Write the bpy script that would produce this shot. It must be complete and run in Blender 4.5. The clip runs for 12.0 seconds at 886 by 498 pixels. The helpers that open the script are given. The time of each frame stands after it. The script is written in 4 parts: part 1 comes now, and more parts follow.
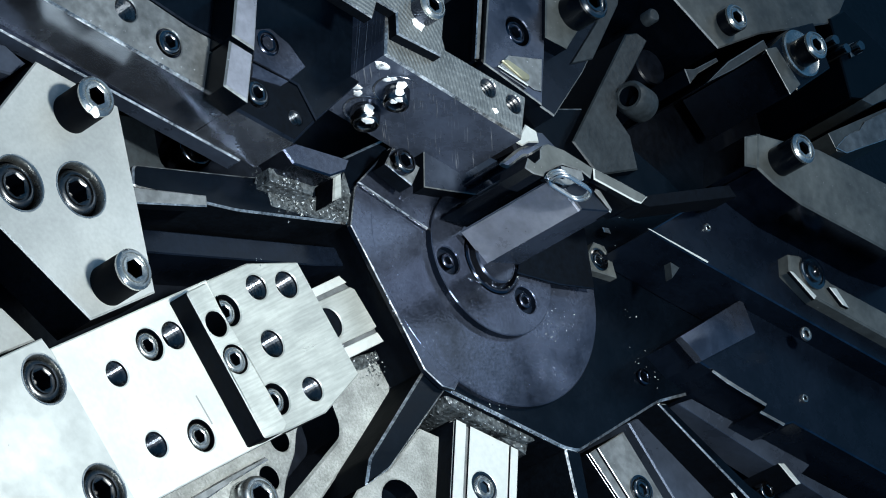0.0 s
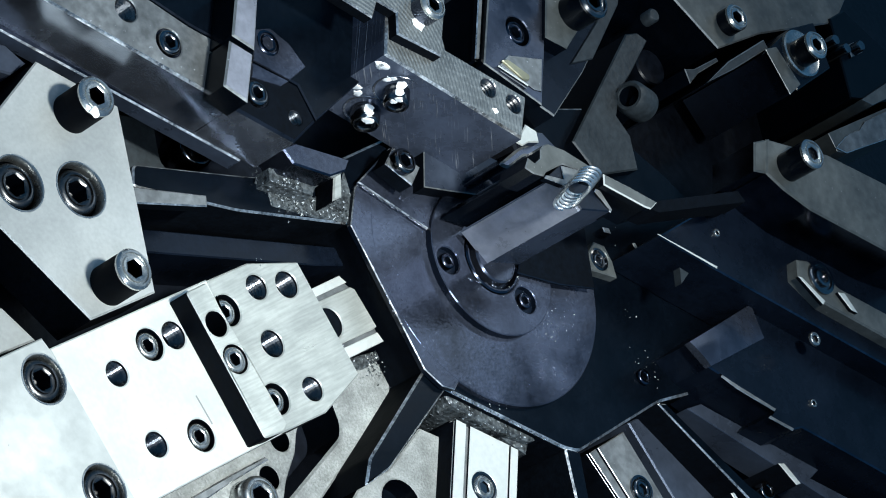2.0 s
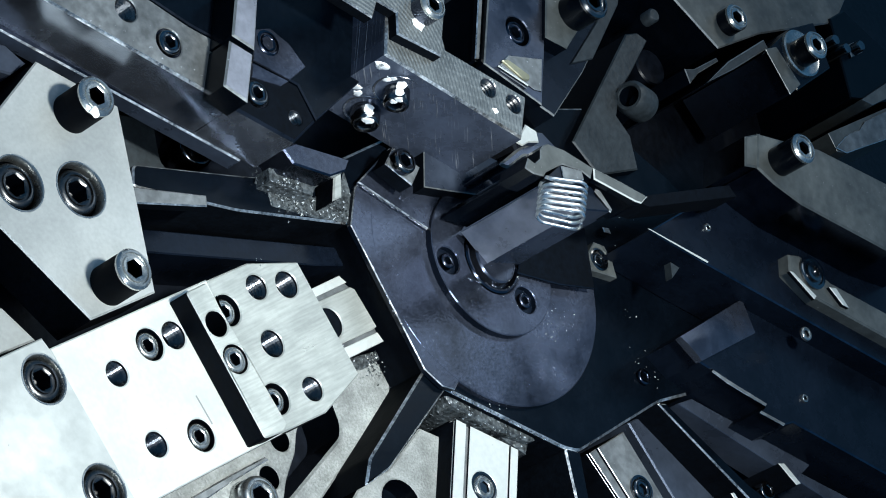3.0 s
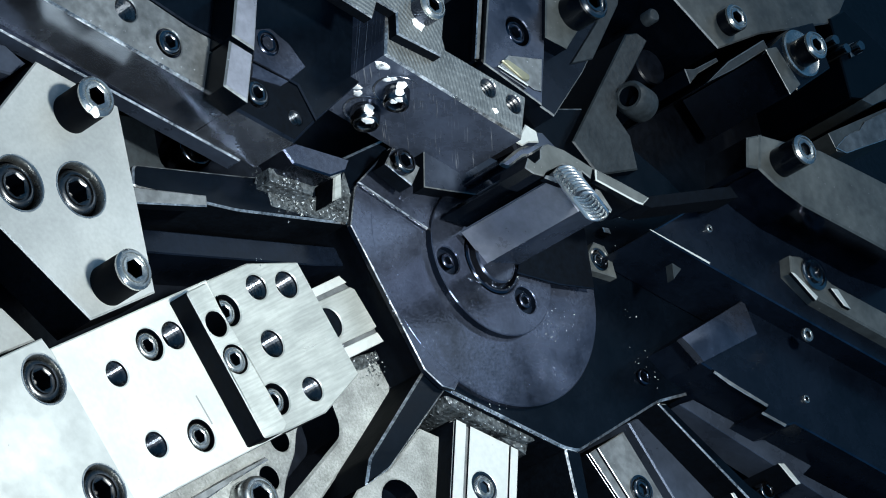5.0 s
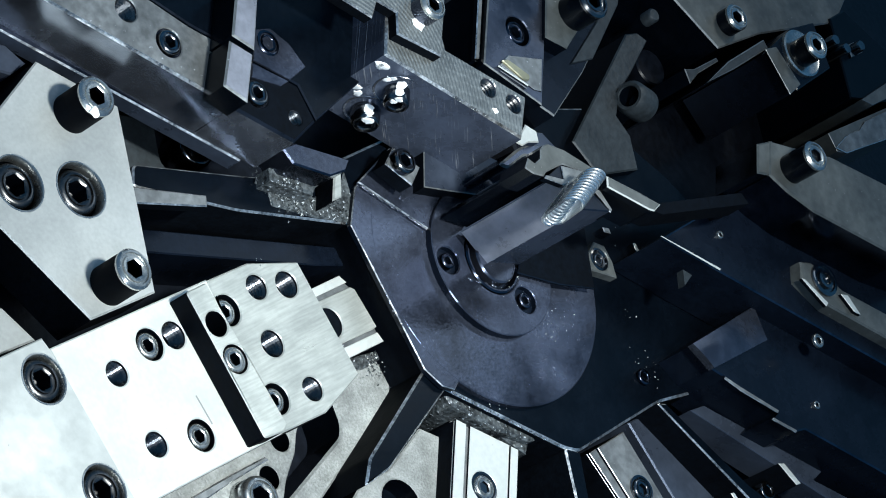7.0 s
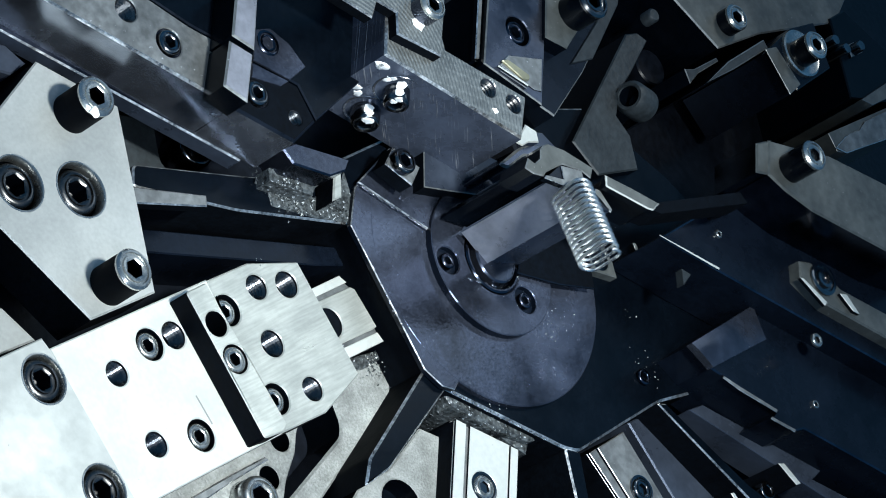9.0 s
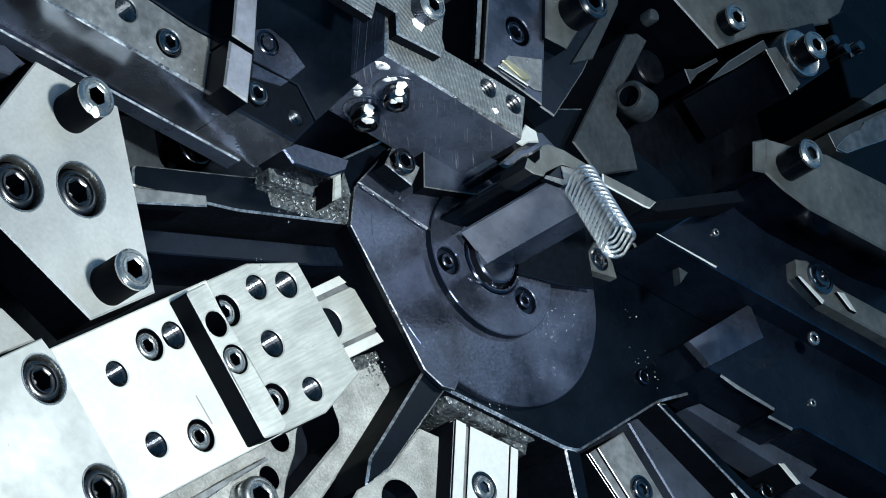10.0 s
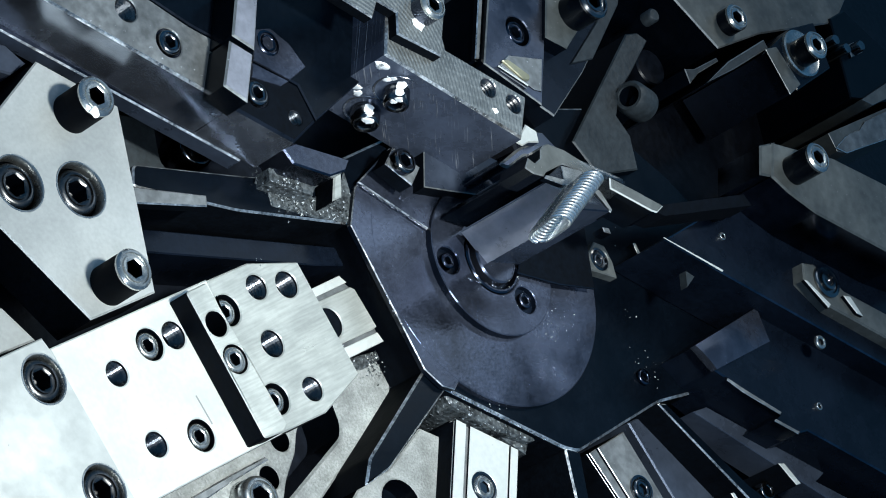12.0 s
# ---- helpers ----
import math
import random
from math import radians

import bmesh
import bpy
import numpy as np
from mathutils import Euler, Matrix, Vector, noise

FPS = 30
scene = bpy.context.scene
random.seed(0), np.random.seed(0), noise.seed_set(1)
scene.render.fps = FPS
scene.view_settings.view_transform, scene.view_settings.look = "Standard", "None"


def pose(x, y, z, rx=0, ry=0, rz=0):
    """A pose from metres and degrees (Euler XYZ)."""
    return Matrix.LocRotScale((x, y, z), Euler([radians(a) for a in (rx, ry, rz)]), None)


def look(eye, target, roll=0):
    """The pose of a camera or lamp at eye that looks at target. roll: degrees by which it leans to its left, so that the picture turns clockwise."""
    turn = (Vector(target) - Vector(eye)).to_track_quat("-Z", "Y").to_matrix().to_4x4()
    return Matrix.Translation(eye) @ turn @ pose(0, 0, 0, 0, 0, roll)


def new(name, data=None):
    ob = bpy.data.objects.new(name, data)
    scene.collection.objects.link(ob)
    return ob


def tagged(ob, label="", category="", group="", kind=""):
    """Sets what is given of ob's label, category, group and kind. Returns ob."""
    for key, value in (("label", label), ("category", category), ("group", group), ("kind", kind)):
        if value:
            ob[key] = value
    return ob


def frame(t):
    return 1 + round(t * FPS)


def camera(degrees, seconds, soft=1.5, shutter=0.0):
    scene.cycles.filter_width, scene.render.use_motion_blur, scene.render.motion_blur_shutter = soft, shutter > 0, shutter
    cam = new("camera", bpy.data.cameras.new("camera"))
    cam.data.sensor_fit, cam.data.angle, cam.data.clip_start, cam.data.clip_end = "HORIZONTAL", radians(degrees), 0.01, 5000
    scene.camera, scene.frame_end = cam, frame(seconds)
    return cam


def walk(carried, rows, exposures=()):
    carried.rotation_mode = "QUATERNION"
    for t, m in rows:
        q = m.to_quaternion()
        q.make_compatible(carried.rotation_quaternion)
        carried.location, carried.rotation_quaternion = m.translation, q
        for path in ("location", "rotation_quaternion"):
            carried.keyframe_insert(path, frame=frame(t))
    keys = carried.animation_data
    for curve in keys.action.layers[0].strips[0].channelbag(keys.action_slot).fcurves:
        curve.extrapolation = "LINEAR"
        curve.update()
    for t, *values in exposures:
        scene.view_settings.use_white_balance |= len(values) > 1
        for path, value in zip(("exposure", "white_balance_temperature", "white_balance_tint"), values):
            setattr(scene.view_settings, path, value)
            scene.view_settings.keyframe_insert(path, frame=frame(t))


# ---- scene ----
# A spring-forming machine seen from in front of its face: x, y lie in the face plate, z points out of it.
cam = camera(13.755, 12.0, soft=1.0, shutter=0.15)
walk(cam, [(0.0, look((-0.89946, -0.02036, 0.73349), (-0.00571, 0.01064, -0.00645), 59.927)), (12.0, look((-0.89946, -0.02036, 0.73349), (-0.00571, 0.01064, -0.00645), 59.927))])
scene.view_settings.exposure = 0.0

# ---- light: a dim cabinet, a key lamp above the machine, added fill and sheen lamps ----
world = bpy.data.worlds.new("cabinet_gloom")
scene.world = world
world.use_nodes = True
world.node_tree.nodes["Background"].inputs[0].default_value = (0.08, 0.32, 0.65, 1)
world.node_tree.nodes["Background"].inputs[1].default_value = 0.41


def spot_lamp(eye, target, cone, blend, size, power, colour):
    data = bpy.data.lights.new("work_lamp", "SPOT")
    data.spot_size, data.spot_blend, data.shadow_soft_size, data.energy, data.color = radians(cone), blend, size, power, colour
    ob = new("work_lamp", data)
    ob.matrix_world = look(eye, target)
    tagged(ob, "unseen white lamp above the machine", "lamp")
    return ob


spot_lamp((-0.15, -0.04, 0.50), (-0.135, -0.06, 0.0), 78, 1.0, 0.025, 23.0, (0.95, 1.0, 0.98))
# fill light added from the camera's side; no such lamp is seen
spot_lamp((-0.50, -0.18, 0.54), (-0.03, 0.03, 0.02), 28, 1.0, 0.06, 13.0, (0.76, 0.88, 1.0))
# added from out of view to lift the rear plates
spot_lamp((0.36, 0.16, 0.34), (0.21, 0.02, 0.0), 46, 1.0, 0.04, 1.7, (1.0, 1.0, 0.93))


def panel_lamp(eye, target, size, power, colour):
    data = bpy.data.lights.new("panel_lamp", "AREA")
    data.shape, data.size, data.energy, data.color = "DISK", size, power, colour
    ob = new("panel_lamp", data)
    ob.matrix_world = look(eye, target)
    tagged(ob, "small cool white lamp, unseen, placed for the sheen on the disc", "lamp")
    return ob


# unseen lamp set where the hub disc mirrors it, for its sheen
panel_lamp((0.25, 0.03, 0.27), (-0.045, 0.012, 0.0), 0.14, 0.060, (0.80, 0.92, 1.0))


# ---- materials ----
def material(name, base, rough, metal, grain=700.0, grain_amount=0.12, blotch=60.0, blotch_amount=0.25, bump=0.05,
             stretch=(1, 1, 1), rough_var=0.15, speck=0.0, speck_colour=(0.6, 0.65, 0.7), sheen=0.5):
    m = bpy.data.materials.new(name)
    m.use_nodes = True
    nt = m.node_tree
    b = nt.nodes["Principled BSDF"]
    geo = nt.nodes.new("ShaderNodeTexCoord")
    mp = nt.nodes.new("ShaderNodeMapping")
    mp.inputs["Scale"].default_value = stretch
    nt.links.new(geo.outputs["Object"], mp.inputs["Vector"])
    n1 = nt.nodes.new("ShaderNodeTexNoise")
    n1.inputs["Scale"].default_value, n1.inputs["Detail"].default_value = grain, 4
    nt.links.new(mp.outputs[0], n1.inputs["Vector"])
    n2 = nt.nodes.new("ShaderNodeTexNoise")
    n2.inputs["Scale"].default_value, n2.inputs["Detail"].default_value = blotch, 6
    n2.inputs["Roughness"].default_value = 0.65
    nt.links.new(geo.outputs["Object"], n2.inputs["Vector"])
    rnd = nt.nodes.new("ShaderNodeObjectInfo")

    def val(src, lo, hi, a=0.35, c=0.65):
        r = nt.nodes.new("ShaderNodeMapRange")
        r.inputs[1].default_value, r.inputs[2].default_value = a, c
        r.inputs[3].default_value, r.inputs[4].default_value = lo, hi
        nt.links.new(src, r.inputs[0])
        return r.outputs[0]

    def mul(x, y):
        q = nt.nodes.new("ShaderNodeMath")
        q.operation = "MULTIPLY"
        nt.links.new(x, q.inputs[0])
        nt.links.new(y, q.inputs[1])
        return q.outputs[0]

    shade = mul(mul(val(n1.outputs[0], 1 - grain_amount, 1 + grain_amount), val(n2.outputs[0], 1 - blotch_amount, 1 + blotch_amount)),
                val(rnd.outputs["Random"], 0.92, 1.06, 0, 1))
    mix = nt.nodes.new("ShaderNodeVectorMath")
    mix.operation = "SCALE"
    mix.inputs[0].default_value = base
    nt.links.new(shade, mix.inputs["Scale"])
    colour = mix.outputs[0]
    if speck:
        vor = nt.nodes.new("ShaderNodeTexNoise")
        vor.inputs["Scale"].default_value, vor.inputs["Detail"].default_value = 900.0, 2
        nt.links.new(geo.outputs["Object"], vor.inputs["Vector"])
        mx = nt.nodes.new("ShaderNodeMix")
        mx.data_type = "RGBA"
        nt.links.new(val(vor.outputs[0], 0, 1, 0.78 - speck, 0.84 - speck), mx.inputs[0])
        nt.links.new(colour, mx.inputs[6])
        mx.inputs[7].default_value = (*speck_colour, 1)
        colour = mx.outputs[2]
    nt.links.new(colour, b.inputs["Base Color"])
    b.inputs["Metallic"].default_value = metal
    b.inputs["Specular IOR Level"].default_value = sheen
    rr = nt.nodes.new("ShaderNodeMath")
    rr.operation = "ADD"
    nt.links.new(val(n2.outputs[0], -rough_var * rough, rough_var * rough), rr.inputs[0])
    rr.inputs[1].default_value = rough
    nt.links.new(rr.outputs[0], b.inputs["Roughness"])
    bp = nt.nodes.new("ShaderNodeBump")
    bp.inputs["Strength"].default_value, bp.inputs["Distance"].default_value = bump, 0.0006
    nt.links.new(n1.outputs[0], bp.inputs["Height"])
    nt.links.new(bp.outputs[0], b.inputs["Normal"])
    return m


STEEL = material("ground_steel", (0.64, 0.67, 0.64), 0.38, 0.5, 500, 0.04, 45, 0.04, 0.05, speck=0.02, speck_colour=(0.36, 0.37, 0.36))
BRACKET = material("grey_ground_steel", (0.35, 0.372, 0.368), 0.40, 0.5, 700, 0.05, 25, 0.12, 0.05, speck=0.02, speck_colour=(0.2, 0.2, 0.2))
MILLED = material("milled_steel", (0.46, 0.485, 0.455), 0.38, 0.55, 420, 0.10, 70, 0.14, 0.2, stretch=(0.25, 3, 1))
BLACK = material("black_oxide_steel", (0.085, 0.095, 0.125), 0.20, 1.0, 600, 0.15, 40, 0.35, 0.04, rough_var=0.4)
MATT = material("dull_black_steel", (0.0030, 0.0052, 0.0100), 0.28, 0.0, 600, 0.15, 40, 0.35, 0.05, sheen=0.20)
POLISHED = material("dark_polished_steel", (0.11, 0.125, 0.165), 0.26, 0.9, 500, 0.08, 50, 0.35, 0.03, rough_var=0.3)
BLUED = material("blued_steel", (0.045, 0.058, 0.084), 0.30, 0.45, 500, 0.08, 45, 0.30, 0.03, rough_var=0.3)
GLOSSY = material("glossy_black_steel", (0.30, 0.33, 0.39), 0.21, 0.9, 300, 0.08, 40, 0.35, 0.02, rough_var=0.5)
# oily black; its strong colour blotches stand in for cloudy reflections
OILY = material("oily_black_steel", (0.060, 0.072, 0.104), 0.17, 0.75, 900, 0.16, 22, 0.75, 0.07, rough_var=0.85, speck=0.07, speck_colour=(0.16, 0.18, 0.22))
CAST = material("cast_iron", (0.23, 0.245, 0.24), 0.55, 0.3, 1300, 0.18, 55, 0.38, 0.5, speck=0.05, speck_colour=(0.07, 0.07, 0.07))
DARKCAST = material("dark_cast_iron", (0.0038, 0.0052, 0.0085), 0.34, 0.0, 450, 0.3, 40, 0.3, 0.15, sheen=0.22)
CRUST = material("oily_swarf_crust", (0.07, 0.08, 0.085), 0.30, 0.4, 700, 0.6, 120, 0.6, 1.0, speck=0.14)
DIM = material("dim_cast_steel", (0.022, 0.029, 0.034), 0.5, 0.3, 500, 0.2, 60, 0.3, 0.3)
SMUDGED = material("smudged_steel", (0.46, 0.49, 0.48), 0.42, 0.5, 300, 0.06, 40, 0.08, 0.06, speck=0.02, speck_colour=(0.3, 0.3, 0.3))
ZINC = material("zinc_plated_screw", (0.46, 0.48, 0.47), 0.27, 0.95, 800, 0.1, 120, 0.25, 0.05)
DARKSCREW = material("oiled_black_screw", (0.20, 0.20, 0.205), 0.18, 1.0, 800, 0.1, 120, 0.25, 0.05)
THREAD = material("oily_thread_steel", (0.13, 0.13, 0.13), 0.26, 1.0, 800, 0.1, 120, 0.25, 0.05)
GREY = material("worn_grey_steel", (0.20, 0.215, 0.22), 0.40, 0.6, 350, 0.20, 50, 0.3, 0.1, speck=0.06)
TOOLGREY = material("dull_tool_steel", (0.105, 0.115, 0.112), 0.42, 0.5, 350, 0.12, 50, 0.25, 0.1, speck=0.06, speck_colour=(0.3, 0.3, 0.3))
WIRE = material("bright_spring_wire", (0.88, 0.90, 0.90), 0.28, 0.98, 800, 0.03, 90, 0.06, 0.01)
# near-black for black parts, and shade put into sockets, holes and side faces
NEARBLACK = material("near_black_steel", (0.0012, 0.0024, 0.0045), 0.24, 0.0, 600, 0.15, 40, 0.35, 0.05, sheen=0.17)
# dead black: shade put into plate sides, voids and supports kept out of sight
DEADBLACK = material("dead_black_steel", (0.0012, 0.0024, 0.0045), 0.75, 0.0, 600, 0.25, 40, 0.35, 0.15, sheen=0.06)
# paler steel for the slide posts and for faces painted as lit
FACET = material("pale_facet_steel", (0.19, 0.205, 0.245), 0.36, 0.3, 500, 0.08, 45, 0.25, 0.03, rough_var=0.3)
BRASS = material("dull_brass", (0.42, 0.40, 0.27), 0.34, 0.8, 500, 0.08, 80, 0.2, 0.04)
PAINT = material("white_paint_mark", (0.80, 0.82, 0.82), 0.5, 0.0, 500, 0.05, 300, 0.08, 0.2)


def swirl_milled():
    """Face-milled steel with crossing arcs left by the cutter."""
    m = material("face_milled_steel", (0.24, 0.26, 0.26), 0.36, 0.7, 900, 0.15, 60, 0.2, 0.05)
    nt = m.node_tree
    b = nt.nodes["Principled BSDF"]
    tc = nt.nodes.new("ShaderNodeTexCoord")
    total = None
    for where in ((0.07, -0.02, 0), (-0.05, 0.08, 0)):
        mp = nt.nodes.new("ShaderNodeMapping")
        mp.inputs["Location"].default_value = where
        nt.links.new(tc.outputs["Object"], mp.inputs["Vector"])
        w = nt.nodes.new("ShaderNodeTexWave")
        w.wave_type, w.rings_direction = "RINGS", "Z"
        w.inputs["Scale"].default_value, w.inputs["Distortion"].default_value = 210.0, 0.6
        nt.links.new(mp.outputs[0], w.inputs["Vector"])
        if total is None:
            total = w.outputs["Fac"]
        else:
            mx = nt.nodes.new("ShaderNodeMath")
            mx.operation = "ADD"
            nt.links.new(total, mx.inputs[0])
            nt.links.new(w.outputs["Fac"], mx.inputs[1])
            total = mx.outputs[0]
    bp = nt.nodes.new("ShaderNodeBump")
    bp.inputs["Strength"].default_value, bp.inputs["Distance"].default_value = 0.35, 0.0004
    nt.links.new(total, bp.inputs["Height"])
    nt.links.new(bp.outputs[0], b.inputs["Normal"])
    return m


def scratched():
    """Oily dark steel with fine slanting scratches on its upright face."""
    m = material("scratched_dark_steel", (0.085, 0.105, 0.150), 0.28, 0.5, 500, 0.08, 50, 0.35, 0.03, rough_var=0.3)
    nt = m.node_tree
    b = nt.nodes["Principled BSDF"]
    tc = nt.nodes.new("ShaderNodeTexCoord")
    both = nt.nodes.new("ShaderNodeCombineXYZ")
    for i, way in enumerate(((1000, -1000, 1400), (35, -35, -50))):
        dot = nt.nodes.new("ShaderNodeVectorMath")
        dot.operation = "DOT_PRODUCT"
        dot.inputs[1].default_value = way
        nt.links.new(tc.outputs["Object"], dot.inputs[0])
        nt.links.new(dot.outputs["Value"], both.inputs[i])
    n = nt.nodes.new("ShaderNodeTexNoise")
    n.inputs["Scale"].default_value, n.inputs["Detail"].default_value = 1.0, 3
    nt.links.new(both.outputs[0], n.inputs["Vector"])
    r = nt.nodes.new("ShaderNodeMapRange")
    r.inputs[1].default_value, r.inputs[2].default_value = 0.62, 0.74
    nt.links.new(n.outputs[0], r.inputs[0])
    mx = nt.nodes.new("ShaderNodeMix")
    mx.data_type = "RGBA"
    nt.links.new(r.outputs[0], mx.inputs[0])
    nt.links.new(b.inputs["Base Color"].links[0].from_socket, mx.inputs[6])
    mx.inputs[7].default_value = (0.34, 0.36, 0.40, 1)
    nt.links.new(mx.outputs[2], b.inputs["Base Color"])
    bp = nt.nodes.new("ShaderNodeBump")
    bp.inputs["Strength"].default_value, bp.inputs["Distance"].default_value = 0.5, 0.0004
    nt.links.new(r.outputs[0], bp.inputs["Height"])
    nt.links.new(bp.outputs[0], b.inputs["Normal"])
    return m


SWIRL = swirl_milled()
SCRATCHED = scratched()
# rubbed edges, coloured brighter to draw the glints along bevels
RUBBED = material("rubbed_edge_glint", (0.55, 0.57, 0.58), 0.30, 0.9, 900, 0.35, 160, 0.6, 0.2)
EDGES = {"black_oxide_steel": RUBBED, "face_milled_steel": RUBBED, "worn_grey_steel": RUBBED, "dark_polished_steel": POLISHED}
SIDES = {m.name: DEADBLACK for m in (STEEL, SMUDGED, BRACKET, MILLED, GREY, SWIRL)}      # shade put into colour: near-black sides and hole walls under bright top faces
MM = 0.001


# ---- builders (millimetres) ----
def thing(name, x, y, z, label, category, group="", kind=""):
    ob = new(name)
    ob.empty_display_size = 0.005
    ob.location = (x * MM, y * MM, z * MM)
    return tagged(ob, label, category, group, kind)


def origin_of(parent):
    while parent.parent is not None:
        parent = parent.parent
    return parent.location


def part(name, bm, mat, parent, label="", smooth=False, worn=None, side=None):
    """One mesh under a thing or a part; the bmesh is in world millimetres."""
    mesh = bpy.data.meshes.new(name)
    o = origin_of(parent)
    for v in bm.verts:
        v.co = v.co * MM - o
    bmesh.ops.recalc_face_normals(bm, faces=bm.faces)
    bm.to_mesh(mesh)
    bm.free()
    mesh.materials.append(mat)
    mesh.materials.append(worn or EDGES.get(mat.name, mat))
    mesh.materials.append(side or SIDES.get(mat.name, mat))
    if smooth:
        mesh.shade_smooth()
        mesh.set_sharp_from_angle(angle=radians(40))
    ob = new(name, mesh)
    ob.parent = parent
    if label:
        tagged(ob, label)
    return ob


def setting(name, bm, mat, label, category):
    mesh = bpy.data.meshes.new(name)
    for v in bm.verts:
        v.co = v.co * MM
    bmesh.ops.recalc_face_normals(bm, faces=bm.faces)
    bm.to_mesh(mesh)
    bm.free()
    mesh.materials.append(mat)
    return tagged(new(name, mesh), label, category, kind="structure")


def signed(pts):
    return sum(a[0] * b[1] - b[0] * a[1] for a, b in zip(pts, pts[1:] + pts[:1])) / 2


def inset(pts, d):
    """A closed outline, counter-clockwise, moved inwards by d."""
    out = []
    k = len(pts)
    for i in range(k):
        p, q, r = Vector(pts[i - 1]), Vector(pts[i]), Vector(pts[(i + 1) % k])
        u, w = (q - p).normalized(), (r - q).normalized()
        n1, n2 = Vector((-u.y, u.x)), Vector((-w.y, w.x))
        m = n1 + n2
        m = m / max(0.35, m.dot(n1)) if m.length > 1e-6 else n1
        out.append((q.x + m.x * d, q.y + m.y * d))
    return out


def ring_pts(x, y, r, k=28):
    return [(x + r * math.cos(2 * math.pi * i / k), y + r * math.sin(2 * math.pi * i / k)) for i in range(k)]


def rounded(pts, r, k=5):
    """The outline with its corners rounded by r."""
    out = []
    m = len(pts)
    for i in range(m):
        p, q, s = Vector(pts[i - 1]), Vector(pts[i]), Vector(pts[(i + 1) % m])
        a, b = (p - q), (s - q)
        d = min(r, a.length * 0.45, b.length * 0.45)
        a, b = q + a.normalized() * d, q + b.normalized() * d
        for j in range(k + 1):
            t = j / k
            c = a * (1 - t) ** 2 + q * (2 * t * (1 - t)) + b * t * t
            out.append((c.x, c.y))
    return out


def plate(pts, z0, z1, holes=(), edge=0.5, bm=None):
    """A plate of this outline from z0 to z1, its upper edge bevelled; holes: (x, y, radius, depth) with chamfered rims."""
    bm = bm or bmesh.new()
    pts = [tuple(p) for p in pts]
    if signed(pts) < 0:
        pts = pts[::-1]
    top = inset(pts, edge)

    bm.faces.ensure_lookup_table()

    def loop(outline, z):
        return [bm.verts.new((x, y, z)) for x, y in outline]

    def wall(a, b, index=0):
        for i in range(len(a)):
            bm.faces.new((a[i - 1], a[i], b[i], b[i - 1])).material_index = index

    low, mid, up = loop(pts, z0), loop(pts, z1 - edge), loop(top, z1)
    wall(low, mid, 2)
    wall(mid, up, 1)
    rims = [up]
    for x, y, r, depth in holes:
        c = loop(ring_pts(x, y, r + 0.35), z1)
        d = loop(ring_pts(x, y, r), z1 - 0.35)
        e = loop(ring_pts(x, y, r), max(z1 - depth, z0 + 0.2))
        wall(c, d)
        # hole walls and floors take the dark side tone as painted recess shade
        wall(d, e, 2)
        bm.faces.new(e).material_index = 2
        rims.append(c)
    edges = []
    for rim in rims:
        for i in range(len(rim)):
            edges.append(bm.edges.get((rim[i - 1], rim[i])))
    bmesh.ops.triangle_fill(bm, use_beauty=True, use_dissolve=False, edges=edges)
    bm.faces.new(low)
    return bm


def frame_at(p, axis=(0, 0, 1)):
    """Turns local z onto the axis at the point p."""
    return Matrix.Translation(p) @ Vector(axis).to_track_quat("Z", "Y").to_matrix().to_4x4()


def lathe(profile, p, axis=(0, 0, 1), k=32, bm=None, dark_from=99, closed=True):
    """Rings of (radius, height, hexagonal?) round an axis."""
    bm = bm or bmesh.new()
    m = frame_at(p, axis)
    last = None
    for j, row in enumerate(profile):
        r, h = row[0], row[1]
        hexed = len(row) > 2
        ring = []
        for i in range(k):
            t = 2 * math.pi * i / k
            rr = r / math.cos((t % (math.pi / 3)) - math.pi / 6) * 0.9 if hexed else r
            ring.append(bm.verts.new(m @ Vector((rr * math.cos(t), rr * math.sin(t), h))))
        if last:
            for i in range(k):
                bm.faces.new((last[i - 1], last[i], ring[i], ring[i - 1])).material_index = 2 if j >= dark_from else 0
        elif closed:
            bm.faces.new(ring)
        last = ring
    if closed:
        bm.faces.new(last).material_index = 2 if dark_from < 99 else 0
    return bm


def screw(parent, x, y, z, d=13.0, h=8.0, mat=None, axis=(0, 0, 1), washer=0.0, name="socket_screw", wmat=None):
    """A socket head screw that stands on z; an optional washer under it."""
    mat = mat or ZINC
    r = d / 2
    up = Vector(axis).normalized()
    base = Vector((x, y, z))
    top = base
    if washer:
        top = base + up * 2.0
    # socket walls from ring 10 on are near-black, recess shade by colour
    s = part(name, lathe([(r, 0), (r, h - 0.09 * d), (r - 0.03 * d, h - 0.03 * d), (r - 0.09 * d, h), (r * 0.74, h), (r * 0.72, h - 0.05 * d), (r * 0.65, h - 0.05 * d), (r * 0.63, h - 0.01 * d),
                          (r * 0.56, h - 0.01 * d), (r * 0.50, h - 0.04 * d, 1), (r * 0.50, h - 0.45 * d, 1), (r * 0.2, h - 0.5 * d)], top, axis, 36, dark_from=10), mat, parent, smooth=True, side=NEARBLACK)
    if washer:
        part("washer", lathe([(washer, 0), (washer, 1.6), (washer - 0.4, 2.0), (r * 0.8, 2.0)], base, axis, 36), wmat or mat, s, smooth=True)
    return s


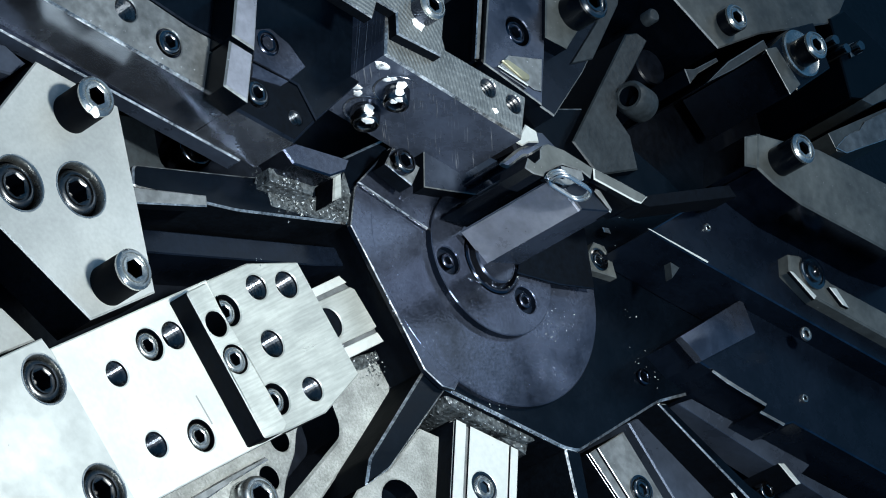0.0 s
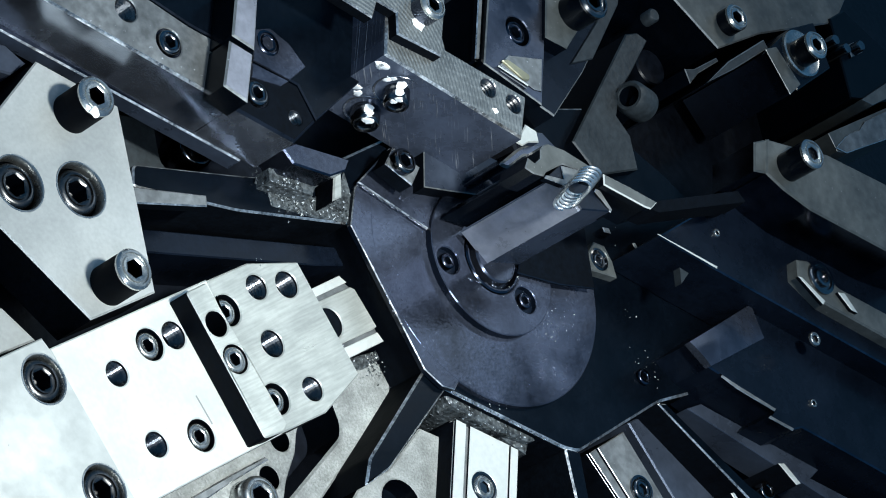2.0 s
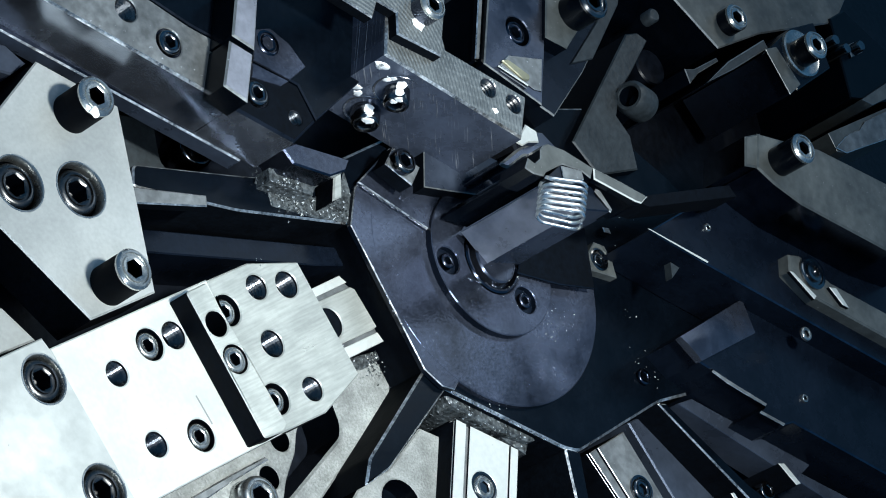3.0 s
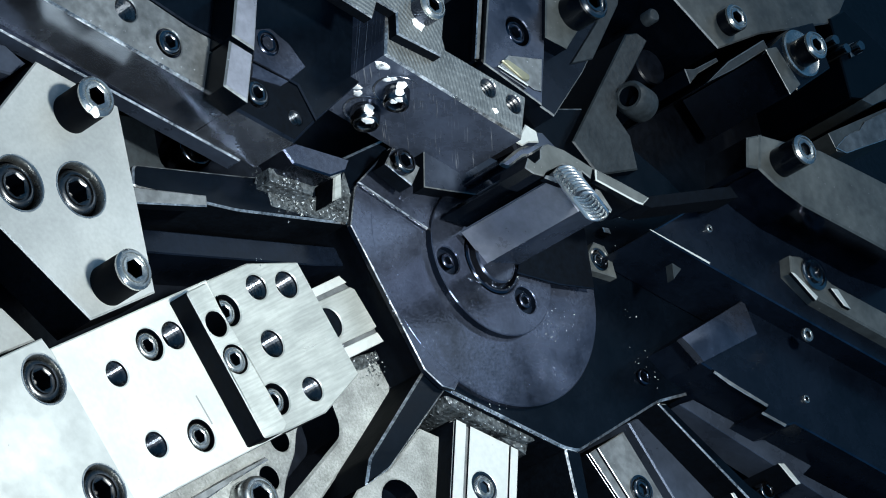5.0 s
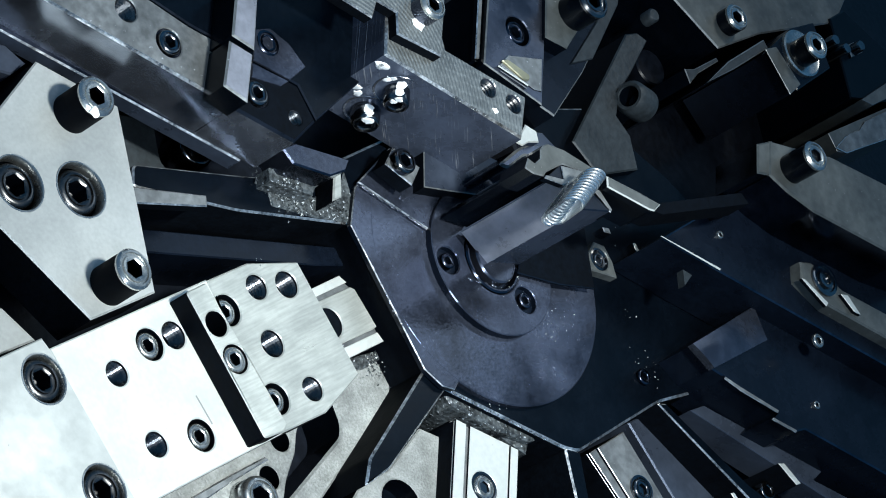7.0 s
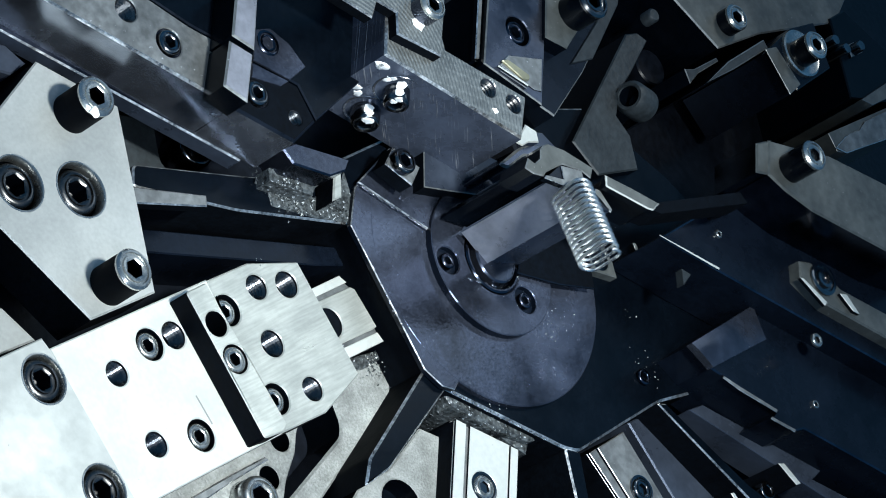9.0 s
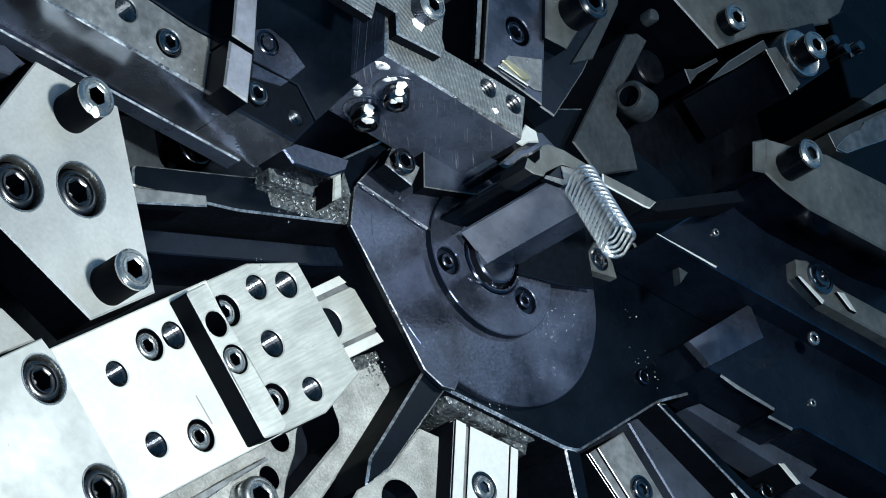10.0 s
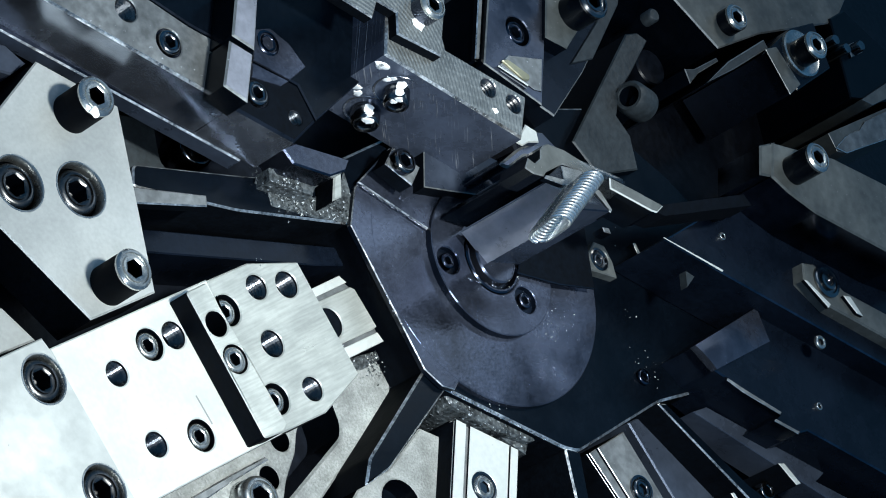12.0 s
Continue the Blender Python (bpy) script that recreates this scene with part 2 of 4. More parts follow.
def tall_screw(parent, x, y, z, d, h, body=None, top=None):
    """A tall cap screw with a blackened body and a bare top."""
    r = d / 2
    s = part("cap_screw", lathe([(r * 0.98, 0), (r * 0.98, h - 1.6), (r * 0.8, h - 1.6)], (x, y, z), k=36), body or DEADBLACK, parent, smooth=True)
    # inside of the socket darkened by colour in the same way
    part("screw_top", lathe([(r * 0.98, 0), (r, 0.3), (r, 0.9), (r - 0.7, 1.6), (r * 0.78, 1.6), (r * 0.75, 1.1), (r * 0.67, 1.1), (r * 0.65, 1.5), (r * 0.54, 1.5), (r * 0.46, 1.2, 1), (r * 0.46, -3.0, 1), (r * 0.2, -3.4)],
                            (x, y, z + h - 1.6), k=36, dark_from=10), top or ZINC, s, "bright bare socket top", True, side=NEARBLACK)
    return s


def thread(parent, x, y, z, r, depth=7.0, mat=None, axis=(0, 0, 1)):
    """The threaded wall of a tapped hole, its rim just under z."""
    m = frame_at((x, y, z), axis)
    bm = bmesh.new()
    k, last = 28, None
    turns = int(depth / 1.3)
    for j in range(turns * 2):
        ring = []
        rr = r - (0.02 if j % 2 == 0 else 0.75)
        for i in range(k):
            t = 2 * math.pi * i / k
            ring.append(bm.verts.new(m @ Vector((rr * math.cos(t), rr * math.sin(t), -0.4 - 0.65 * j - 1.3 * i / k))))
        if last:
            for i in range(k):
                bm.faces.new((last[i - 1], last[i], ring[i], ring[i - 1]))
        last = ring
    return part("tapped_thread", bm, mat or THREAD, parent, smooth=False)


def domed_pad(quad, z0, z1, rise, k=14):
    """A four-cornered pad whose top bulges by rise along its first side."""
    bm = bmesh.new()
    a, b, c, d = (Vector(q) for q in quad)
    rows = []
    for j in range(5):
        v = j / 4
        row = []
        for i in range(k + 1):
            u = i / k
            p, q = a.lerp(b, u), d.lerp(c, u)
            r = p.lerp(q, v)
            row.append(bm.verts.new((r.x, r.y, z1 + rise * math.sin(math.pi * min(1.0, 0.15 + u)) * (1 - 0.5 * (2 * v - 1) ** 2))))
        rows.append(row)
    for p, q in zip(rows, rows[1:]):
        for i in range(k):
            bm.faces.new((p[i], p[i + 1], q[i + 1], q[i]))
    rim = rows[0] + [r[-1] for r in rows[1:]] + rows[-1][-2::-1] + [r[0] for r in rows[-2:0:-1]]
    low = [bm.verts.new((v.co.x, v.co.y, z0)) for v in rim]
    for i in range(len(rim)):
        bm.faces.new((rim[i - 1], rim[i], low[i], low[i - 1]))
    bm.faces.new(low)
    return bm


def bore_rim(parent, x, y, z, r):
    """The bright chamfered lip of a counterbore."""
    return part("bore_rim", lathe([(r + 0.6, 0.02), (r + 0.5, 0.15), (r + 0.1, 0.12), (r - 0.25, -0.5), (r - 0.3, -3.5)], (x, y, z), k=40, closed=False), ZINC, parent, "bright chamfered lip", True)


# ---- the face plate with its pockets ----
floor_z = -24
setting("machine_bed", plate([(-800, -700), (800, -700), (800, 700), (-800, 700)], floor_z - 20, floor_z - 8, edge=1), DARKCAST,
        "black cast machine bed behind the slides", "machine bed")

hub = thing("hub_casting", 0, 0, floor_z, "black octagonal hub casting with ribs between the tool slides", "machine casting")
part("hub", plate(rounded([(-46.9, 29.9), (-49.0, -20.1), (-45.5, -27.1), (-7.3, -63.0), (-1.8, -66.1), (46.0, -65.9), (132.1, -81.8), (127.4, -42.6), (109.7, -1.7), (88.9, 30.8), (25.0, 49.7), (-48.3, 49.7)], 2), floor_z - 8, -0.5, edge=0.8), NEARBLACK, hub, worn=RUBBED, side=DEADBLACK)
part("rib", plate(rounded([(-122.5, 67.7), (-87.9, 48.5), (-41.3, 28.1), (-27.5, 37.7), (-80.3, 58.2), (-117.9, 73.7)], 2), floor_z - 8, -1, edge=0.6), NEARBLACK, hub, worn=RUBBED, side=DEADBLACK)
part("rib", plate(rounded([(-45.7, -18.9), (-42.5, -28.1), (-83.4, -41.0), (-96.4, -41.7), (-88.9, -35.1)], 1.2), floor_z - 8, -1, edge=0.7), NEARBLACK, hub, worn=RUBBED, side=DEADBLACK)
part("rib", plate(rounded([(-6.7, -62.6), (-0.8, -66.3), (-15.1, -93.3), (-19.9, -91.3)], 1.5), floor_z - 8, -1, edge=0.6), NEARBLACK, hub, worn=RUBBED, side=DEADBLACK)
part("rib", plate(rounded([(45.9, -65.9), (50.0, -67.6), (67.6, -104.4), (89.0, -134.8), (72.5, -128.2)], 1.0), floor_z - 8, -1, edge=0.6), NEARBLACK, hub, worn=RUBBED, side=DEADBLACK)

part("ledge", plate([(-128.4, 60.4), (-45.1, 25.8), (-43.4, 18.9), (-58.4, 23.9), (-133.2, 54.1)], floor_z - 8, -10, edge=0.4), MATT, hub, "dim grey step in the pocket wall")
part("ledge", plate([(-132.5, 70.2), (-99.7, 56.1), (-101.7, 52.9), (-136.1, 65.4)], -2, 2, edge=0.4), GREY, hub, "pitted grey strip")
part("web", plate(rounded([(-96.8, 93.3), (-79.8, 86.7), (-83.5, 79.6), (-86.1, 73.4), (-84.9, 68.5), (-101.4, 74.8)], 1.5), floor_z - 8, -20, edge=0.6), DIM, hub, "dim cast web in the pocket", side=DEADBLACK)

# ---- disc and quill ----
disc = thing("hub_disc", 0, 0, -0.5, "round oily black steel disc with a raised half-round boss", "machine disc")
part("disc", plate(ring_pts(0, 0, 48.3, 96), -0.5, 1.5, edge=0.35), OILY, disc)
part("face_plate", plate([(-38.2, 39.6), (-48.3, 29.7), (-50.5, -19.9), (-46.9, -27.1), (-42.6, -29.9), (-20.4, -19.9), (0.4, -6.9), (-6.1, 29.9), (-14.4, 45.8)], -0.5, 1.4, edge=0.3), OILY, disc, side=MATT, worn=RUBBED)
part("boss", plate(ring_pts(0, 0, 25.6, 72), 1.5, 4.2, [(0, 0, 11.6, 2.5), (-18.8, 6.3, 4.6, 2.2), (5.3, -16.1, 4.6, 2.2)], edge=0.3), OILY, disc, side=MATT)
part("quill", lathe([(8.4, -0.4), (8.4, 5.6), (7.8, 6.2), (7.5, 6.2), (7.4, 6.0), (1, 6.0)], (0, 0, 0), k=48), POLISHED, disc, "grey round wire quill with a bright rim", True)
part("bushing", lathe([(11.3, 1.8), (11.3, 4.2), (10.8, 4.7), (10.2, 4.7), (9.6, 4.0), (9.2, 1.8)], (0, 0, 0), k=48, closed=False), BLACK, disc, "oily black bushing round the quill", True)
screw(disc, -18.8, 6.3, 2.2, 5.4, 2.0, BLACK)
screw(disc, 5.3, -16.1, 2.2, 5.4, 2.0, BLACK)

# ---- left slide: ground steel carriage on its rail ----
slide = thing("tool_slide", -95, -30, floor_z, "bright ground steel tool carriage on a linear rail", "tool slide")
part("rail", plate([(-90.5, 18.3), (-53.7, 17.9), (-50.5, 12.9), (-49.7, -1.7), (-50.0, -6.3), (-89.8, -5.4)], floor_z - 8, -9, edge=0.3), GREY, slide, worn=STEEL)
part("rail_land", plate([(-90.5, 18.3), (-53.7, 17.9), (-52.0, 15.0), (-90.0, 15.5)], -9, -8, edge=0.2), STEEL, slide)
part("rail_land", plate([(-89.9, 14.3), (-51.7, 13.2), (-50.3, 12.0), (-49.7, -1.3), (-52.1, -1.6), (-91.3, -0.2)], -9, -8, [(*(-67.7, 6.2), 5.0, 0.8)], edge=0.2), MILLED, slide)
part("rail_land", plate([(-91.1, -1.7), (-50.7, -2.9), (-50.0, -6.3), (-89.8, -5.4)], -9, -8, edge=0.2), STEEL, slide)
part("swarf_heap", plate([(-66.0, -5.2), (-55.4, -6.6), (-47.9, -7.7), (-48.2, -10.6), (-55.9, -10.8), (-64.5, -8.7)], floor_z - 8, -14, edge=0.8), CRUST, slide, "small heap of oily swarf")
part("bed_strip", plate(rounded([(-74.5, -13.1), (-51.1, -7.7), (-43.9, -14.3), (-50.5, -22.2), (-103.9, -40.6), (-118.3, -35.9), (-79.1, -25.4), (-76.4, -22.1), (-75.2, -17.1)], 2.5), floor_z - 8, -16, edge=0.8), CAST, slide, side=NEARBLACK, label="grey cast rib of the slide bed")
part("bed_strip", plate(rounded([(-192.0, -10.3), (-153.9, -9.7), (-108.1, -9.1), (-94.1, -14.3), (-99.6, -18.0), (-104.2, -23.0), (-113.4, -29.0), (-122.5, -37.7)], 2.0), floor_z - 8, -12, [(-119.2, -25.9, 3.8, 8), (-107.6, -17.5, 3.8, 8)], edge=0.6), CAST, slide, side=NEARBLACK, label="grey cast slide bed")
screw(slide, -132.9, -29.5, -12, 13.5, 7.0)
part("bed_ledge", plate([(-165.0, -20.3), (-138.5, -19.7), (-119.7, -19.8), (-119.1, -21.1), (-137.3, -21.7), (-158.1, -23.0)], -12, -9, edge=0.4), GREY, slide, "worn grey ledge under the carriage", side=DEADBLACK)
Z1 = 4
front = [(-119.8, 33.2), (-100.8, 32.7), (-80.8, 26.4), (-80.8, -11.7), (-101.6, -17.1), (-125.1, -16.2)]
fh = [(*(-101.9, 25.1), 4.0, 9), (*(-89.8, 21.9), 4.3, 9), (*(-107.7, 8.2), 4.3, 9), (*(-101.8, -9.1), 3.9, 9), (*(-117.8, 22.8), 5.0, 6), (*(-117.6, -6.7), 5.0, 6)]
part("front_plate", plate(front, -5, Z1, fh, 0.4), MILLED, slide)
for x, y, r, d in fh[:4]:
    thread(slide, x, y, Z1, r)
for x, y, r, d in fh[4:]:
    screw(slide, x, y, Z1 - 6, 8.0, 5.0)
rear = [(-188.3, 35.0), (-119.5, 33.5), (-122.6, -16.4), (-189.3, -15.8)]
rh = [(*(-169.8, 20.5), 3.9, 9), (*(-169.5, -2.2), 3.9, 9), (*(-142.4, 23.2), 4.3, 9), (*(-152.7, 23.8), 5.0, 5.5), (*(-152.1, -5.8), 5.0, 5.5)]
part("carriage_plate", plate(rear, -5, Z1 - 0.01, rh, 0.4), STEEL, slide)
for x, y, r, d in rh[:3]:
    thread(slide, x, y, Z1, r)
for x, y, r, d in rh[3:]:
    screw(slide, x, y, Z1 - 5.5, 8.0, 4.8)
bh = [(*(-133.0, 20.2), 4.0, 8), (*(-133.0, 8.7), 4.6, 5)]
part("clamp_bar", plate(rounded([(-137.8, 32.1), (-128.7, 32.2), (-127.2, -14.6), (-129.8, -16.2), (-138.2, -15.3)], 1.0), Z1, 12, bh, 0.4), MILLED, slide)
screw(slide, bh[1][0], bh[1][1], 7.2, 8.0, 4.6)
eh = [(*(-196.7, 28.0), 7.2, 8), (*(-196.6, -6.5), 7.2, 8)]
part("end_plate", plate([(-221.0, 38.7), (-189.8, 38.5), (-188.8, 33.3), (-187.9, -15.9), (-212.6, -16.6), (-253.7, -7.0)], -5, 5, eh, 0.4), SMUDGED, slide)
for x, y, r, d in eh:
    screw(slide, x, y, -3, 12.5, 7.6, THREAD)
    bore_rim(slide, x, y, 5, r)

# ---- trapezoid bracket plate ----
bracket = thing("bracket_plate", *(-157.5, 73.7), -6, "bright ground steel bracket plate with counterbored screws", "machine plate")
bz = 4
hh = [(*(-168.0, 80.8), 8.4, 9), (*(-147.2, 72.1), 8.4, 9)]
part("plate", plate([(-137.9, 111.4), (-116.8, 90.3), (-140.6, 36.4), (-168.6, 37.2), (-187.7, 84.1), (-179.8, 95.1)], -12, bz, hh, 0.5), BRACKET, bracket)
for x, y, r, d in hh:
    screw(bracket, x, y, bz - 9, 14.0, 8.0, THREAD)
    bore_rim(bracket, x, y, bz, r)
for q in ((-136.1, 93.4), (-156.6, 44.0)):
    tall_screw(bracket, q[0], q[1], bz, 12.6, 13.0)
part("spacer", plate([(-135.7, 103.0), (-108.8, 87.4), (-124.6, 52.5), (-157.0, 66.9)], floor_z - 8, -12, edge=0.5), DARKCAST, bracket)

ledge = thing("bed_plate", *(-194.4, 47.0), floor_z, "worn grey bed plate beside the carriage", "machine plate")
part("plate", plate([(-198.5, 60.9), (-185.0, 51.8), (-179.6, 39.7), (-194.5, 40.3), (-211.6, 42.5)], floor_z - 8, -8, edge=0.5), BRACKET, ledge)
stop = thing("end_stop", *(-139.9, 117.3), floor_z, "dim blued steel end stop", "end stop")
part("block", plate([(-150.7, 127.3), (-138.7, 120.2), (-134.9, 113.1), (-142.5, 111.6), (-156.2, 119.6)], floor_z - 8, -3, edge=0.5), BLUED, stop)

part("scratch", plate([(-146.7, 4.9), (-146.2, 4.9), (-145.9, -4.4), (-146.5, -4.6)], Z1, Z1 + 0.05, edge=0.02), BRACKET, slide, "thin grey score mark")

# ---- upper left slide ----
upper = thing("tool_slide", *(-93.6, 97.4), -6, "blackened steel tool carriage with a wedge-shaped forming tool", "tool slide")
part("bed", plate([(-158.9, 140.8), (-78.3, 61.5), (-70.6, 63.2), (-16.5, 75.7), (-69.1, 153.4), (-138.1, 170.2)], -5, 1, edge=0.5), BLACK, upper, side=BLUED)
# hidden support, dead black to read as the shaded void below the bed
part("bed_base", plate([(-135.0, 157.0), (-55.0, 77.0), (-20.0, 80.0), (-69.0, 150.0), (-130.0, 165.0)], floor_z - 8, -5, edge=0.3), DEADBLACK, upper)
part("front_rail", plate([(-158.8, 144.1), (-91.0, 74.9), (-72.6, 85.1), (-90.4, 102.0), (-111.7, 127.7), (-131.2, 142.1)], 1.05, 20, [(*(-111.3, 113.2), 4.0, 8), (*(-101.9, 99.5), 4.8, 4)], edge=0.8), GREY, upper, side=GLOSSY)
# rail end and rear rail: cast shade put into their near-black colour
part("rail_end", plate([(-90.9, 74.7), (-73.9, 57.8), (-60.9, 61.0), (-60.3, 73.0), (-72.2, 84.8)], 1.05, 19.9, [(*(-68.3, 64.5), 2.6, 6), (*(-78.6, 75.7), 4.6, 4)], edge=0.8), DEADBLACK, upper, worn=MATT, side=GLOSSY)
part("rear_rail", plate([(-89.7, 102.1), (-59.8, 73.3), (-60.2, 61.2), (-11.4, 71.2), (15.0, 106.7), (-91.5, 133.8), (-111.0, 127.2)], 1.05, 19.8, [(*(-63.8, 88.4), 4.6, 4)], edge=0.5), NEARBLACK, upper, worn=MATT)
# lighter pieces draw the part of the rail top that stays lit
part("clamp_plate", plate([(-66.3, 93.8), (-59.6, 92.3), (-55.3, 85.7), (-53.7, 77.4), (-62.8, 75.6), (-73.2, 85.4)], 19.8, 20.6, edge=0.2), OILY, upper, "lit patch of the rail top, drawn as an oily plate", worn=OILY)
part("clamp_plate", plate([(-74.2, 84.5), (-63.7, 75.3), (-67.9, 74.9), (-77.6, 80.9)], 19.8, 20.6, edge=0.2), OILY, upper, "lit patch of the rail top, drawn as an oily plate", worn=OILY)
for q in ((-101.9, 99.5), (-78.6, 75.7)):
    screw(upper, *q, 16.5, 8.0, 4.4, DARKSCREW)
screw(upper, -63.8, 88.4, 18.0, 9.0, 3.0, BLACK)
thread(upper, *(-111.3, 113.2), 20, 4.0)
thread(upper, *(-68.3, 64.5), 20, 2.6)
part("post", plate([(-89.0, 92.0), (-82.9, 85.5), (-95.2, 73.0), (-101.0, 80.3)], 20, 30, edge=0.6), FACET, upper, worn=GREY, side=NEARBLACK)
part("post", plate([(-75.0, 106.9), (-66.2, 104.5), (-82.4, 86.4), (-88.1, 92.9)], 20, 31, edge=0.6), FACET, upper, worn=GREY, side=NEARBLACK)
part("nose", plate([(-67.1, 58.3), (-48.6, 46.8), (-52.7, 44.3), (-60.1, 44.7), (-72.4, 52.8), (-73.4, 58.5)], 2, 14, edge=0.5), BLACK, upper, worn=BLACK)
part("forming_tool", plate([(-73.5, 55.6), (-68.0, 54.7), (-53.7, 45.1), (-59.3, 44.2), (-61.9, 42.4), (-75.7, 52.0)], -1, 6, edge=0.8), CRUST, upper)
part("tool_heel", plate([(-71.5, 51.6), (-64.1, 50.2), (-54.7, 42.3), (-40.1, 44.1), (-36.4, 46.5), (-39.7, 35.6), (-45.4, 30.4), (-59.0, 36.6), (-73.6, 45.4)], floor_z - 8, -0.3, edge=0.6), CRUST, upper, "swarf-crusted tool heel")
part("tool_heel", plate([(-51.8, 44.8), (-47.4, 45.8), (-53.1, 38.1), (-57.8, 38.1)], -0.3, 8, edge=0.5), MILLED, upper, "bright milled heel of the forming tool")
floor_screw = thing("socket_screw", -68.7, 73.1, -32, "dark socket screw in the shadowed pocket", "screw")
screw(floor_screw, -68.7, 73.1, -32, 13.0, 12.0, DARKSCREW)

deep_screw = thing("socket_screw", *(44.3, -56.3), 0, "dim oily socket screw sunk in shadow", "screw")
screw(deep_screw, *(44.3, -56.3), 0, 5.6, 1.0, BLACK)

# ---- guide block ----
gz = 36
guide = thing("guide_block", *(12.3, 48.8), -1, "dark milled steel guide block with paint-marked screws", "machine block")
gp = [(-36.4, 69.4), (2.9, 28.2), (15.0, 39.5), (-9.1, 63.3), (7.1, 100.6), (-5.5, 103.8)]
gh = [(0.4, 47.1, 3.3, 8), (7.7, 39.2, 3.3, 8)]
part("block", plate(gp, 2, gz, gh, 0.7), SWIRL, guide, side=SCRATCHED)
for q in gh:
    thread(guide, q[0], q[1], gz, 3.3)
part("cover", plate([(-53.7, 96.7), (-38.2, 80.5), (-32.3, 84.7), (-26.8, 79.3), (-31.4, 73.1), (-17.8, 61.4), (6.7, 86.6)], 36, 40, edge=0.5), SWIRL, guide)
tall_screw(guide, *(-15.8, 76.3), 40, 9.5, 6.0, BLACK)

face = Vector((-1, -1, 0)).normalized()
for q, d, bore in (((-26.2, 59.2, 10.5), 9.2, 6.9), ((-26.1, 59.1, 24.9), 8.2, 7.3)):
    p = Vector(q)
    # flat dark disc stands for the bore's shaded depth
    part("counterbore", lathe([(bore - 0.2, 0.0), (bore - 0.2, 0.12), (1.0, 0.12)], p, face, 40), NEARBLACK, guide, "flat dark disc drawn as a shaded bore", True)
    part("counterbore_rim", lathe([(bore + 0.5, 0), (bore + 0.3, 0.4), (bore - 0.3, 0.3), (bore - 0.5, 0.1)], p, face, 40, closed=False), GLOSSY, guide, smooth=True)
    screw(guide, *p, d, 6.0, DARKSCREW, face)


def paint_mark(parent, p, axis, r, seed):
    rng = random.Random(seed)
    m = frame_at(p, axis)
    bm = bmesh.new()
    k = 14
    raw = [r * rng.uniform(0.55, 1.25) for _ in range(k)]
    rs = [(raw[i - 1] + 2 * raw[i]) / 2.6 for i in range(k)]
    low = [bm.verts.new(m @ Vector((rs[i] * math.cos(2 * math.pi * i / k), rs[i] * math.sin(2 * math.pi * i / k), 0.0))) for i in range(k)]
    up = [bm.verts.new(m @ Vector((0.75 * rs[i] * math.cos(2 * math.pi * i / k), 0.75 * rs[i] * math.sin(2 * math.pi * i / k), 0.35))) for i in range(k)]
    for i in range(k):
        bm.faces.new((low[i - 1], low[i], up[i], up[i - 1]))
    bm.faces.new(up)
    return part("paint_mark", bm, PAINT, parent, "daub of white marking paint", True)


for i, (q, r) in enumerate((((-34.0, 67.0, 31.1), 2.0), ((-34.9, 67.9, 30.9), 1.6), ((-33.6, 66.6, 17.1), 2.1), ((-31.5, 64.5, 15.2), 1.7), ((-34.9, 67.9, 16.8), 1.0), ((-30.3, 63.3, 27.1), 1.5), ((-29.6, 62.6, 28.9), 1.1))):
    paint_mark(guide, Vector(q), face, r, i)
for i, (q, r) in enumerate((((-31.1, 55.4, 13.1), 1.5), ((-31.8, 56.2, 12.4), 1.0), ((-31.6, 56.0, 28.3), 1.2), ((-32.0, 56.4, 26.0), 1.1))):
    paint_mark(guide, Vector(q), face, r, 20 + i)
for i, (q, r) in enumerate((((-29.5, 58.0, 14.4), 1.5), ((-30.2, 56.7, 14.1), 1.3), ((-29.8, 58.6, 30.1), 1.5), ((-30.9, 57.4, 29.1), 1.3))):
    paint_mark(guide, Vector(q) + Vector((-1, 1, 1.4)).normalized() * 1.0, Vector((-0.5, 0.1, 0.85)), r, 30 + i)
paint_mark(guide, Vector((*(-20.0, 73.5), 40.0)), (0, 0, 1), 2.4, 9)
paint_mark(guide, Vector((*(-2.3, 39.7), 36.0)), (0, 0, 1), 1.0, 10)
paint_mark(bracket, Vector((-140.5, 89.4, 17.0)), (0, 0, 1), 1.7, 11)
part("wire_finger", plate([(15.8, 32.3), (19.0, 28.9), (17.4, 25.3), (12.6, 26.8), (9.2, 26.6), (7.0, 28.5)], 18, 30, edge=0.4), STEEL, guide, "bright ground finger", side=POLISHED)
part("wire_finger", plate(rounded([(-1.9, 24.9), (10.5, 26.8), (16.5, 26.6), (20.8, 24.8), (20.6, 22.4), (16.8, 20.4), (14.0, 20.4), (13.0, 23.0), (11.1, 23.8), (1.0, 22.4)], 1.5), 10, 27, edge=0.8), POLISHED, guide, "dark polished hooked finger", side=MATT, worn=GREY)

part("foot", plate([(-16.5, 29.9), (-5.6, 24.9), (6.3, 19.7), (34.6, 22.3), (52.6, 22.6), (49.9, 29.1), (30.4, 37.1), (-7.5, 41.0)], 2.7, 8, edge=0.3), BLUED, guide, "dark thin foot plate", worn=GREY, side=DEADBLACK)
lug = thing("screw_lug", *(-22.7, 38.8), 6, "small diamond-shaped steel lug with a socket screw", "lug")
part("lug", plate([(-32.5, 41.3), (-25.2, 45.0), (-18.4, 35.7), (-26.1, 31.7)], 6, 12, edge=0.4), GREY, lug)
screw(lug, *(-26.3, 39.4), 12, 8.5, 3.0, DARKSCREW)
